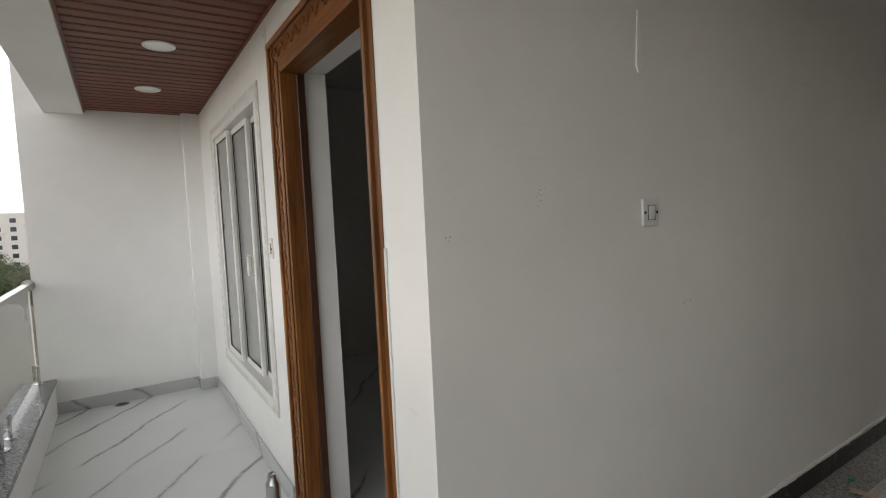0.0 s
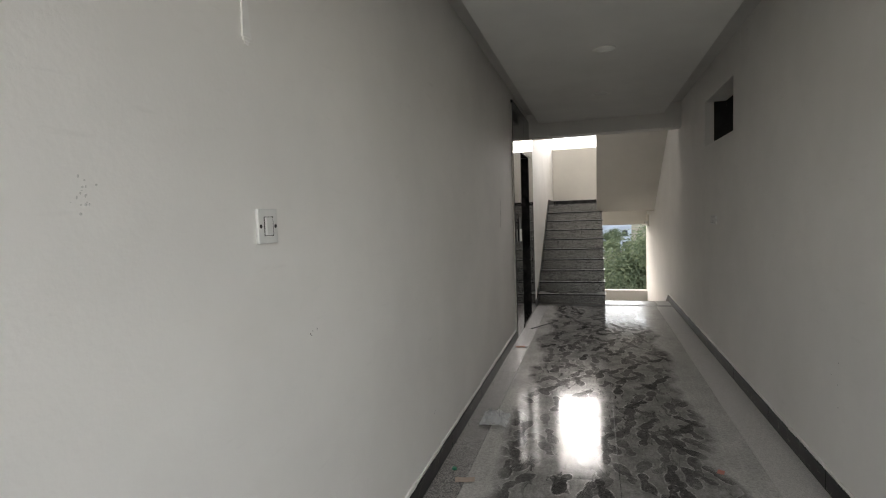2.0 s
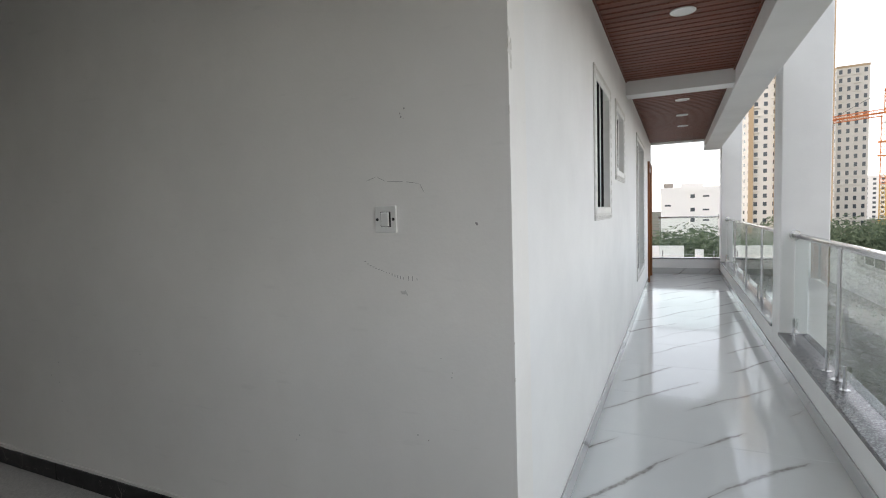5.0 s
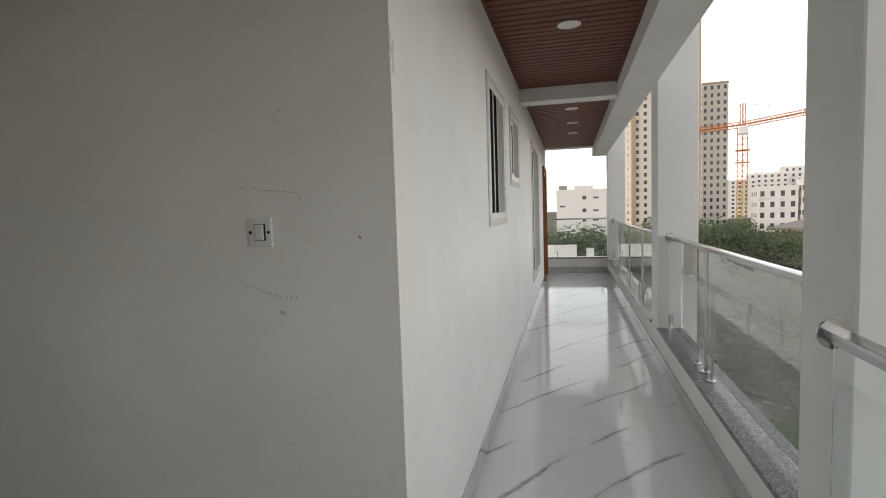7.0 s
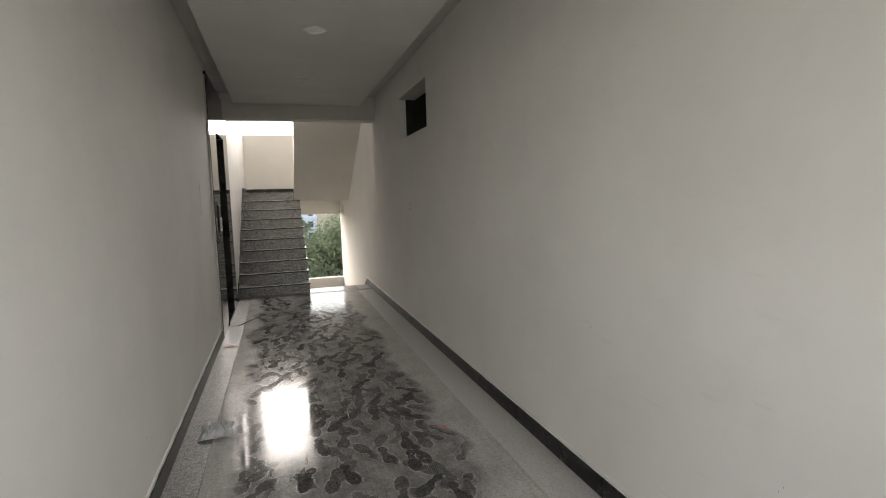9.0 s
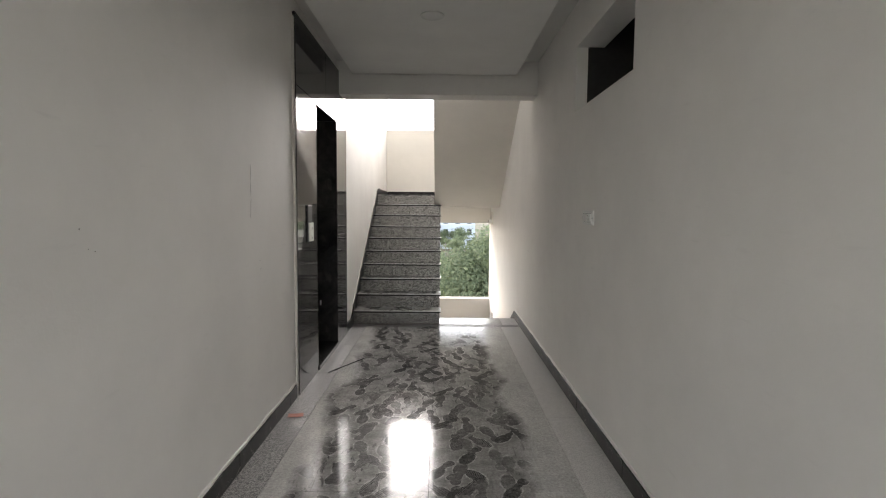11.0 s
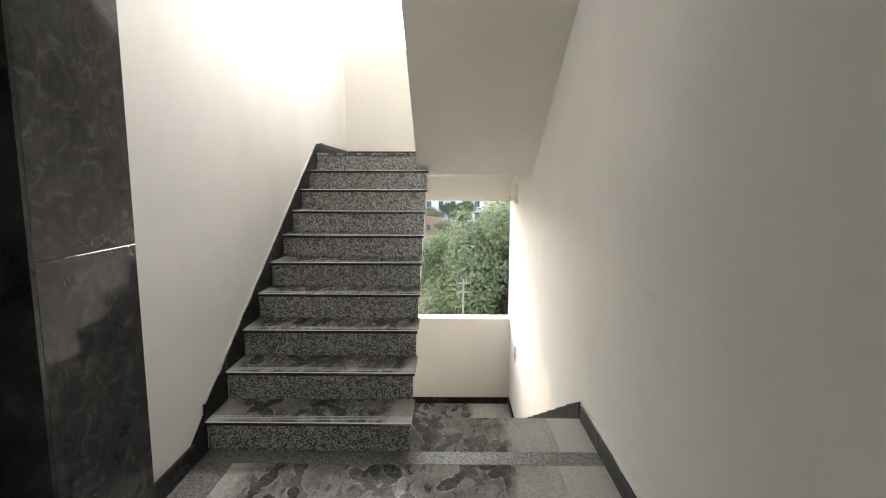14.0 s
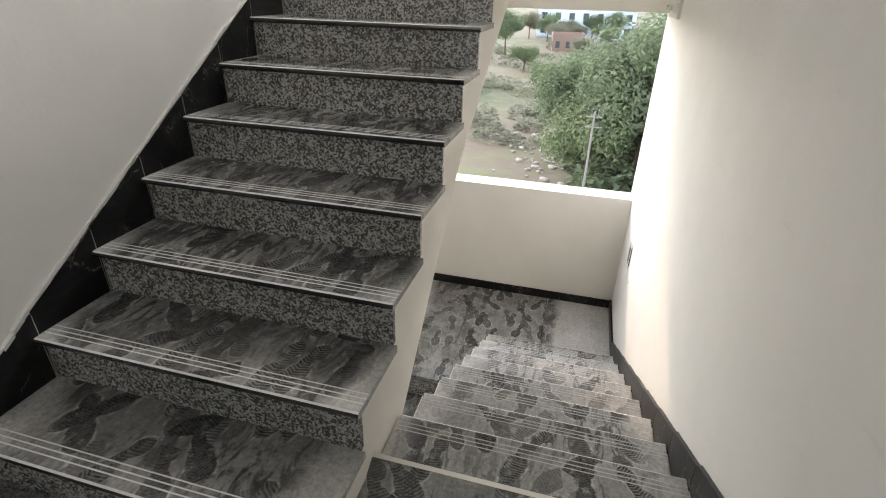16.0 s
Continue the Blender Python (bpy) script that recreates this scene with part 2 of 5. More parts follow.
def marble(name, gloss, pale, grey):
    """White tiles printed with broken, nearly parallel slanting veins."""
    m = Mat(name, gloss)
    xyz = m.node("ShaderNodeSeparateXYZ")
    m.give(xyz.inputs[0], m.pos)
    x, y, z = xyz.outputs[0], xyz.outputs[1], xyz.outputs[2]
    u = m.math("ADD", m.math("MULTIPLY", x, -0.798), m.math("MULTIPLY", y, 0.602))
    v = m.math("ADD", m.math("ADD", m.math("MULTIPLY", x, 0.602), m.math("MULTIPLY", y, 0.798)), m.math("MULTIPLY", z, 0.9))
    wander = m.math("MULTIPLY", m.math("SUBTRACT", m.noise(1.1, 3, 0.5), 0.5), 0.22)
    ripple = m.math("MULTIPLY", m.math("SUBTRACT", m.noise(9, 4, 0.6), 0.5), 0.035)
    p = m.math("DIVIDE", m.math("ADD", v, m.math("ADD", wander, ripple)), 0.38)
    row = m.math("FLOOR", p)
    off = m.math("MULTIPLY", m.math("ABSOLUTE", m.math("SUBTRACT", m.math("FRACT", p), 0.5)), 0.38)
    at = m.node("ShaderNodeCombineXYZ")
    m.give(at.inputs[0], m.math("ADD", m.math("MULTIPLY", u, 1.5), m.math("MULTIPLY", row, 0.31)))
    m.give(at.inputs[1], m.math("MULTIPLY", row, 5.37))
    run = m.span(m.noise(1.0, 1, 0.4, at.outputs[0]), 0.44, 0.62)
    width = m.math("ADD", m.math("MULTIPLY", run, 0.016), 0.0008)
    line = m.span(m.math("DIVIDE", off, width), 0.4, 1.2, 1.0, 0.0)
    halo = m.span(off, 0.0, 0.035, 0.28, 0.0)
    vein = m.math("MULTIPLY", m.math("MAXIMUM", m.math("MULTIPLY", line, m.span(m.noise(20, 3), 0.3, 0.6, 0.45, 1.0)), halo), m.span(run, 0.0, 0.35), clamp=True)
    base = m.mix(m.span(m.noise(1.2, 5), 0.3, 0.7), pale, tuple(c * 0.93 for c in pale))
    m.color(m.mix(m.math("MULTIPLY", vein, 0.92), base, grey))
    smear = m.noise(9, 5, 0.7, m.stretch(1.5, 1, 1))
    m.put("Roughness", m.span(smear, 0.35, 0.75, gloss, gloss + 0.10))
    m.bump(m.math("ADD", m.noise(11, 3, 0.5), m.math("MULTIPLY", m.noise(30, 2, 0.5, None, 0.8), 0.5)), 0.13, 0.003)
    return m.m


M_MARBLE = marble("white_veined_marble", 0.035, (0.775, 0.80, 0.80), (0.27, 0.255, 0.245))
M_MARBLESKIRT = marble("grey_veined_skirting", 0.06, (0.52, 0.53, 0.53), (0.24, 0.235, 0.23))


def wood(name, dark, light, grain_axis, rough, scale=1.0, spec=0.5):
    m = Mat(name, rough, spec=spec)
    s = [26 * scale] * 3
    s[grain_axis] = 1.6 * scale
    off = m.node("ShaderNodeCombineXYZ")
    m.give(off.inputs[(grain_axis + 1) % 3], m.math("MULTIPLY", m.island, 23.0))
    m.give(off.inputs[grain_axis], m.math("MULTIPLY", m.island, 7.0))
    at = m.vmath("ADD", m.pos, off.outputs[0])
    g = m.noise(1.0, 6, 0.65, m.stretch(*s, at), 0.7)
    c = m.ramp(g, [(0.28, dark), (0.52, tuple((a + b) / 2 for a, b in zip(dark, light))), (0.75, light)])
    c = m.mix(m.math("MULTIPLY", m.island, 0.35), c, tuple(v * 0.6 for v in dark))
    m.color(c)
    m.bump(g, 0.12, 0.003)
    return m.m


M_TEAK = wood("teak_upright", (0.075, 0.023, 0.005), (0.42, 0.16, 0.042), 2, 0.4, 1.0, 0.35)
M_TEAKX = wood("teak_level", (0.075, 0.023, 0.005), (0.42, 0.16, 0.042), 0, 0.4, 1.0, 0.35)
M_TEAKD = wood("teak_dark_rebate", (0.030, 0.010, 0.004), (0.11, 0.038, 0.014), 2, 0.4)
M_PLANK = wood("ceiling_plank", (0.111, 0.031, 0.018), (0.260, 0.086, 0.049), 1, 0.42, 1.0, 0.22)


def plain(name, c, rough=0.5, metal=0.0, var=0.08):
    m = Mat(name, rough, metal)
    m.color(m.mix(m.span(m.noise(12, 4), 0.3, 0.7), c, tuple(v * (1 - var) for v in c)))
    return m.m


M_UPVC = plain("white_upvc", (0.78, 0.78, 0.76), 0.35)
M_TRIM = plain("white_carved_trim", (0.74, 0.73, 0.70), 0.6, 0, 0.15)
M_PLASTIC = plain("white_switch_plastic", (0.76, 0.76, 0.74), 0.3)
M_GASKET = plain("black_gasket", (0.012, 0.012, 0.013), 0.5)
M_STEEL = plain("brushed_steel", (0.55, 0.55, 0.55), 0.22, 1.0)
M_DOORSTEEL = plain("grey_door_steel", (0.42, 0.46, 0.46), 0.45, 0.0)
M_DIFF = plain("lamp_diffuser", (0.95, 0.95, 0.94), 0.12, 0, 0.02)
M_DUSTLINE = plain("dust_in_grooves", (0.60, 0.59, 0.57), 0.8)
M_DARK = plain("dark_screw", (0.02, 0.02, 0.02), 0.5)
M_ROOM = plain("room_paint", (0.62, 0.60, 0.57), 0.8)
# near-black instead of concrete grey: darkness of the shafts put into the colour
M_SHAFT = plain("painted_dark_concrete", (0.05, 0.05, 0.05), 0.9, 0, 0.3)


def glass(name, tint, rough=0.0, coat=None):
    m = Mat(name, rough, 0.0, tint)
    m.put("Transmission Weight", 1.0)
    m.put("IOR", 1.45)
    return m.m


M_GLASS = glass("clear_glass", (0.90, 0.96, 0.94))
# opaque panes: grey holds the left window's reflection, near-black the dark rooms behind
M_WINGLASS = plain("painted_reflection_glass", (0.27, 0.275, 0.27), 0.03, 0.0, 0.15)
M_DARKGLASS = Mat("painted_dark_room_glass", 0.06, 0.0, (0.03, 0.031, 0.033), 0.12).m
M_SCREEN = Mat("black_fly_screen", 0.95, 0.0, (0.010, 0.010, 0.010), 0.02).m
M_LIFTGLASS = plain("blue_lift_glass", (0.010, 0.012, 0.15), 0.05)

# --- mesh helpers ------------------------------------------------------


def box(bm, x0, x1, y0, y1, z0, z1):
    v = [bm.verts.new((x, y, z)) for z in (z0, z1) for y in (y0, y1) for x in (x0, x1)]
    for f in ((0, 2, 3, 1), (4, 5, 7, 6), (0, 1, 5, 4), (2, 6, 7, 3), (0, 4, 6, 2), (1, 3, 7, 5)):
        bm.faces.new([v[i] for i in f])
    return v


def soft_box(bm, x0, x1, y0, y1, z0, z1, r=0.004, seg=1):
    b = bmesh.new()
    box(b, x0, x1, y0, y1, z0, z1)
    bmesh.ops.bevel(b, geom=b.edges[:], offset=r, segments=seg, affect="EDGES", profile=0.6)
    add(bm, b)


def add(bm, other, m=None):
    """Moves another bmesh into bm."""
    me = bpy.data.meshes.new("tmp")
    other.to_mesh(me)
    other.free()
    if m:
        me.transform(m)
    bm.from_mesh(me)
    bpy.data.meshes.remove(me)


def prism(bm, outline, axis, lo, hi):
    """A flat outline in the two other axes, drawn out along an axis from lo to hi."""
    def place(p, w):
        return (w, p[0], p[1]) if axis == 0 else (p[0], w, p[1]) if axis == 1 else (p[0], p[1], w)
    a = [bm.verts.new(place(p, lo)) for p in outline]
    b = [bm.verts.new(place(p, hi)) for p in outline]
    n = len(outline)
    fs = [bm.faces.new(a), bm.faces.new(b[::-1])]
    for i in range(n):
        fs.append(bm.faces.new((a[i], b[i], b[(i + 1) % n], a[(i + 1) % n])))
    bmesh.ops.recalc_face_normals(bm, faces=fs)


def rod(bm, p, q, r, seg=10, r2=None):
    p, q = Vector(p), Vector(q)
    m = Matrix.Translation((p + q) / 2) @ (q - p).to_track_quat("Z", "Y").to_matrix().to_4x4()
    bmesh.ops.create_cone(bm, cap_ends=True, segments=seg, radius1=r, radius2=r if r2 is None else r2, depth=(q - p).length, matrix=m)


def lathe(bm, profile, seg=24, at=(0, 0, 0), m=None):
    b = bmesh.new()
    rings = []
    for r, z in profile:
        rings.append([b.verts.new((r * math.cos(2 * math.pi * k / seg), r * math.sin(2 * math.pi * k / seg), z)) for k in range(seg)])
    for a, c in zip(rings, rings[1:]):
        for k in range(seg):
            b.faces.new((a[k], a[(k + 1) % seg], c[(k + 1) % seg], c[k]))
    b.faces.new(rings[0][::-1])
    b.faces.new(rings[-1])
    add(bm, b, Matrix.Translation(at) @ (m or Matrix()))


def mesh_of(name, bm, material, smooth=False):
    me = bpy.data.meshes.new(name)
    bm.to_mesh(me)
    bm.free()
    me.materials.append(material)
    if smooth:
        me.shade_smooth()
        me.set_sharp_from_angle(angle=radians(35))
    return me


def part(name, bm, material, parent=None, label="", smooth=False):
    ob = new(name, mesh_of(name, bm, material, smooth))
    if parent:
        ob.parent = parent
    if label:
        ob["label"] = label
    return ob


def thing(name, label, category, group="", at=None):
    return tagged(new(name), label, category, group)


def setting(name, bm, material, label, category, smooth=False):
    return tagged(part(name, bm, material, None, "", smooth), label, category, kind="structure")


def one(fn, *a, **k):
    bm = bmesh.new()
    fn(bm, *a, **k)
    return bm


def holed(bm, axis, lo, hi, u0, u1, z0, z1, holes):
    """A wall of thickness lo..hi along the axis, over u0..u1 and z0..z1, with holes (ua, ub, za, zb)."""
    us = sorted({u0, u1, *[h[0] for h in holes], *[h[1] for h in holes]})
    zs = sorted({z0, z1, *[h[2] for h in holes], *[h[3] for h in holes]})
    us, zs = [u for u in us if u0 <= u <= u1], [z for z in zs if z0 <= z <= z1]
    for a, b in zip(us, us[1:]):
        run = None
        for c, d in zip(zs, zs[1:]):
            um, zm = (a + b) / 2, (c + d) / 2
            if any(h[0] < um < h[1] and h[2] < zm < h[3] for h in holes):
                if run:
                    emit(bm, axis, lo, hi, a, b, *run)
                run = None
            else:
                run = (run[0], d) if run else (c, d)
        if run:
            emit(bm, axis, lo, hi, a, b, *run)


def emit(bm, axis, lo, hi, a, b, c, d):
    if axis == 0:
        box(bm, lo, hi, a, b, c, d)
    else:
        box(bm, a, b, lo, hi, c, d)


# --- plan --------------------------------------------------------------
W = 2.045          # corridor width
YL, YR = -8.07, -8.12   # the two balcony fronts
SLAB = 2.9
PANEL = 2.755
R_UP, T_UP, N_UP = 0.165, 0.262, 10
T_DN, N_DN, Y_DN = 0.305, 9, 0.395
Z_UP, Z_DN = R_UP * N_UP, -R_UP * N_DN
Y_BACK = 3.85
FLIGHT_R = 1.055
CURB_L, CURB_R = -9.29, -9.46
END_L, END_R = -4.06, 12.5
CEIL_L, CEIL_R = 2.52, 2.82

# --- walls -------------------------------------------------------------
DOOR_A = (-1.21, -0.29, 0.0, 2.19)
WIN_A = (-3.27, -1.74, 0.45, 2.22)
WIN_B = (3.97, 4.80, 1.42, 2.37)
WIN_C = (5.29, 6.03, 1.76, 2.39)
WIN_D = (7.95, 9.60, 0.47, 2.44)
DOOR_E = (11.15, 12.05, 0.0, 2.19)
LIFT = (-1.85, -0.985, 0.0, 2.29)
VENT = (-3.5, -2.37, 2.12, 2.58)

setting("wall_left", one(holed, 0, -0.2, 0.0, YL, Y_BACK, 0.0, 5.0, [LIFT]), M_WALL, "off-white plastered corridor wall with scuffs and dust marks", "wall")
setting("wall_right", one(holed, 0, W, W + 0.2, YR, Y_BACK, -1.9, 5.0, [VENT]), M_WALL, "off-white plastered corridor wall with dirt marks and scratches", "wall")
setting("wall_front_left", one(holed, 1, YL, YL + 0.2, END_L, -0.2, 0.0, 3.2, [DOOR_A, WIN_A]), M_OUT, "white painted balcony wall with door and window openings", "wall")
setting("wall_front_right", one(holed, 1, YR, YR + 0.2, W + 0.2, END_R, 0.0, 3.2, [WIN_B, WIN_C, WIN_D, DOOR_E]), M_OUT, "white painted balcony wall with three windows", "wall")
bm = bmesh.new()
box(bm, END_L - 0.2, END_L, -9.38, YL + 0.2, -3.4, 3.6)
box(bm, END_L, END_L + 0.12, -8.21, YL, 0, CEIL_L)
setting("wall_end_left", bm, M_OUT, "white balcony end wall with a shallow pilaster", "wall")
# stairwell back wall: parapets, lintel between the two openings, jambs
for z0, z1, what in ((-1.9, -0.35, "cream parapet wall of the lower landing under an opening"), (1.15, 2.94, "cream parapet wall of the upper landing between two openings"), (4.6, 5.0, "cream lintel above the upper opening")):
    setting("wall_stair_back", one(box, 0.0, W, Y_BACK, Y_BACK + 0.2, z0, z1), M_STAIRWALL, what, "wall")
setting("wall_stair_jamb_left", one(box, -0.2, -0.0005, Y_BACK + 0.0005, Y_BACK + 0.2, -1.9, 5.0), M_STAIRWALL, "cream jamb beside the stairwell openings", "wall")
setting("wall_stair_jamb_right", one(box, W + 0.0005, W + 0.2, Y_BACK + 0.0005, Y_BACK + 0.2, -1.9, 5.0), M_STAIRWALL, "cream jamb beside the stairwell openings", "wall")
setting("wall_stair_lower_left", one(box, -0.2, 0.0, 0.3, Y_BACK, -1.9, -0.001), M_STAIRWALL, "cream wall beside the lower landing", "wall")

# --- floors ------------------------------------------------------------
setting("floor_slab", one(box, -0.2, W + 0.2, YR - 0.02, 0.34, -0.25, -0.02), M_SHAFT, "concrete corridor slab under the granite", "floor")
setting("balcony_slab", one(box, END_L, END_R + 0.3, -9.75, YR - 0.02, -0.25, -0.02), M_OUT, "white painted balcony slab edge", "floor")
setting("lower_landing_slab", one(holed, 1, 2.38, Y_BACK, 0.0, FLIGHT_R - 0.06, Z_DN - 0.2, Z_DN - 0.022, []), M_STAIRWALL, "slab of the lower landing", "floor")

# --- ceilings ----------------------------------------------------------
setting("ceiling_slab", one(box, -0.2, W + 0.2, YR, -0.87, SLAB, SLAB + 0.15), M_SLAB, "grey-white corridor ceiling slab, recess shade put into its darker colour", "ceiling")
bm = bmesh.new()
box(bm, 0.17, 1.82, -7.85, -0.93, PANEL, SLAB - 0.001)
setting("ceiling_panel", bm, M_CEIL, "lowered flat gypsum ceiling panel along the corridor", "ceiling")
bm = bmesh.new()
box(bm, 0.0, W, -0.87, -0.62, 2.57, 3.05)
box(bm, 0.0, W, YR + 0.001, -7.85, 2.72, SLAB - 0.001)
setting("ceiling_beam", bm, M_WALL, "plastered beam across the corridor end", "beam")
setting("ceiling_stairwell", one(box, -0.2, W + 0.2, -0.87, Y_BACK + 0.2, 5.0, 5.15), M_CEIL, "stairwell ceiling high above", "ceiling")


def plank_ceiling(x0, x1, y0, y1, z):
    bm = bmesh.new()
    x = x0
    while x < x1 - 0.01:
        e = min(x + 0.1, x1)
        box(bm, x + 0.004, e - 0.004, y0, y1, z, z + 0.012)
        box(bm, x + 0.012, x + 0.020, y0, y1, z - 0.003, z)
        x = e
    box(bm, x0, x1, y0, y1, z + 0.013, z + 0.03)
    box(bm, x0, x1, y0 - 0.012, y0, z - 0.02, z + 0.03)
    box(bm, x0, x1, y1, y1 + 0.012, z - 0.012, z + 0.03)
    return setting("ceiling_planks", bm, M_PLANK, "dark red-brown wooden plank ceiling over the balcony", "ceiling")


plank_ceiling(END_L + 0.001, 1.9, -8.92, YL - 0.013, CEIL_L)
plank_ceiling(2.35, 6.36, -9.14, YR - 0.013, CEIL_R)
plank_ceiling(6.60, 12.2, -9.14, YR - 0.013, CEIL_R)
bm = bmesh.new()
box(bm, END_L, 1.9, -9.2, -8.935, CEIL_L - 0.04, 3.2)
box(bm, 1.9, 2.35, -9.5, YR - 0.001, 2.45, 3.2)
setting("balcony_beam_left", bm, M_OUT, "white balcony edge beam", "beam")
bm = bmesh.new()
box(bm, 2.35, END_R + 0.3, -9.46, -9.155, 2.64, 3.2)
box(bm, 6.36, 6.60, -9.155, YR - 0.001, 2.675, 3.2)
box(bm, 12.2, 12.5, -9.155, YR - 0.001, 2.80, 3.2)
setting("balcony_beam_right", bm, M_OUT, "white balcony beams along the edge and across", "beam")
setting("balcony_roof", one(box, END_L, END_R + 0.3, -9.6, YR - 0.001, 3.2, 3.4), M_OUT, "slab of the balcony above", "ceiling")

# --- columns and curbs -------------------------------------------------
for x0, x1 in ((2.25, 2.62), (5.75, 6.12), (12.25, 12.7)):
    setting("balcony_column", one(soft_box, x0, x1, CURB_R - 0.36, CURB_R, -0.2, 3.2, 0.006), M_OUT, "white square balcony column", "column")


def curb(x0, x1, yin):
    bm = bmesh.new()
    box(bm, x0, x1, yin - 0.22, yin, -0.02, 0.27)
    setting("balcony_curb", bm, M_OUT, "low white parapet curb along the balcony edge", "curb")
    bm = bmesh.new()
    soft_box(bm, x0, x1, yin - 0.235, yin + 0.012, 0.27, 0.30, 0.004)
    setting("curb_coping", bm, M_SILL, "grey granite coping slab on the parapet curb", "coping")


curb(END_L + 0.001, 2.245, CURB_L)
curb(2.63, 5.745, CURB_R)
curb(6.13, 12.245, CURB_R)
bm = bmesh.new()
box(bm, END_R, END_R + 0.2, CURB_R, YR, -0.02, 0.32)
setting("balcony_curb_end", bm, M_OUT, "low white parapet curb at the balcony end", "curb")
setting("curb_coping_end", one(soft_box, END_R - 0.012, END_R + 0.212, CURB_R + 0.002, YR - 0.002, 0.321, 0.35, 0.004), M_SILL, "grey granite coping slab at the balcony end", "coping")

# --- rooms behind the openings (plain closing walls) -------------------
bm = bmesh.new()
x0, x1, y0, y1 = -4.05, -0.201, YL + 0.2, -4.2
box(bm, x0 - 0.1, x0, y0, y1, 0, 2.9)
box(bm, x0, x1, y1, y1 + 0.1, 0, 2.9)
box(bm, x1 - 0.012, x1 - 0.002, y0, y1, 0, 2.9)
setting("wall_room", bm, M_ROOM, "dim unlit room walls behind the door", "wall")
bm = bmesh.new()
box(bm, x0, x1, y0, y1, 2.9, 3.0)
box(bm, x0, x1, y1 - 1.0, y1, 2.55, 2.9)
setting("ceiling_room", bm, M_ROOM, "dim room ceiling with a dropped band", "ceiling")
setting("floor_room", one(box, x0, x1, YL, y1, -0.1, 0.0), M_MARBLE, "white veined marble room floor", "floor")
bm = bmesh.new()
box(bm, W + 0.21, END_R, -5.0, -4.9, 0, 2.9)
box(bm, END_R - 0.1, END_R, YR + 0.2, -5.0, 0, 2.9)
box(bm, 7.0, 7.1, YR + 0.2, -5.0, 0, 2.9)
setting("wall_flat", bm, M_ROOM, "dim unlit walls of the flat behind the windows", "wall")
setting("ceiling_flat", one(box, W + 0.2, END_R, YR + 0.2, -4.9, 2.9, 3.0), M_ROOM, "ceiling of the flat behind the windows", "ceiling")
setting("floor_flat", one(box, W + 0.2, END_R, YR + 0.2, -4.9, -0.1, 0.0), M_ROOM, "floor of the flat behind the windows", "floor")
# vent shaft box, its shade painted in with the near-black material
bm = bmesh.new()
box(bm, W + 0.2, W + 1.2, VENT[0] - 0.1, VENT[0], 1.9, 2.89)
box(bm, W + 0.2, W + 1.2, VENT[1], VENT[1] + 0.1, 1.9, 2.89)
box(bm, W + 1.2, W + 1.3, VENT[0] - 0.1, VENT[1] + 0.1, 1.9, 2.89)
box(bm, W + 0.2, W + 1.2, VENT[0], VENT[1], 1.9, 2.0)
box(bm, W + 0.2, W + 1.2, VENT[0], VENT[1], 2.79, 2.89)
# near-black sheet over the inner part of one reveal
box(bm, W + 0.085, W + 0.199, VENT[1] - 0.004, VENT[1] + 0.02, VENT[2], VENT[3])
setting("shaft", bm, M_SHAFT, "unlit shaft behind the high opening, its darkness put into a near-black colour", "shaft")

# --- staircases --------------------------------------------------------


def stair_body_up():
    """Cream plastered body of the flight up, under treads and risers."""
    pts = [(0.02, 0.0)]
    for k in range(N_UP):
        pts += [(0.02 + k * T_UP, (k + 1) * R_UP - 0.02), (0.02 + (k + 1) * T_UP, (k + 1) * R_UP - 0.02)]
    top = pts[-1]
    pts += [(top[0] + 0.1, top[1]), (top[0] + 0.1, top[1] - 0.18), (0.30, -0.0)]
    # the waist stays full down to the floor slab
    bm = bmesh.new()
    prism(bm, pts, 0, 0.0, FLIGHT_R - 0.008)
    return bm


Y_TOP = 0.02 + N_UP * T_UP - T_UP   # riser of the landing
stair = tagged(part("staircase_up", stair_body_up(), M_STAIRWALL), "cream plastered stair flight with dusty dark granite treads", "stairs", kind="structure")


def tread_mesh(width, depth, mat):
    """A slab with a rounded nose and three fine grooves along it."""
    bm = bmesh.new()
    t = 0.022
    prof = [(0.0, 0.0), (0.0, -t), (-depth, -t), (-depth - 0.006, -t + 0.004), (-depth - 0.009, -t / 2), (-depth - 0.006, -0.003), (-depth, 0.0)]
    for g in (0.03, 0.048, 0.066):
        prof += [(-depth + g - 0.0022, 0.0), (-depth + g, -0.0012), (-depth + g + 0.0022, 0.0)]
    prism(bm, prof, 0, 0.0, width)
    for f in bm.faces:
        c = f.calc_center_median()
        if -0.001 < c.z < -0.0003 and -depth + 0.02 < c.y < -depth + 0.08:
            f.material_index = 1
        if c.y < -depth - 0.0005:
            f.material_index = 1 if c.z > -0.002 else 2
    me = mesh_of("tread", bm, mat)
    me.materials.append(M_DUSTLINE)
    me.materials.append(M_BLACK)
    return me


ME_TREAD = tread_mesh(FLIGHT_R + 0.0, T_UP + 0.02, M_TREAD)
ME_RISER = mesh_of("riser", one(box, 0.0, FLIGHT_R - 0.012, 0, 0.018, 0.0, R_UP - 0.0225), M_SPECK)
for k in range(N_UP):
    y = k * T_UP
    r = new("riser", ME_RISER)
    r.location, r.parent = (0.017, y, k * R_UP), stair
    if k < N_UP - 1:
        t = new("tread", ME_TREAD)
        t.location, t.parent = (0.017, y + T_UP, (k + 1) * R_UP), stair
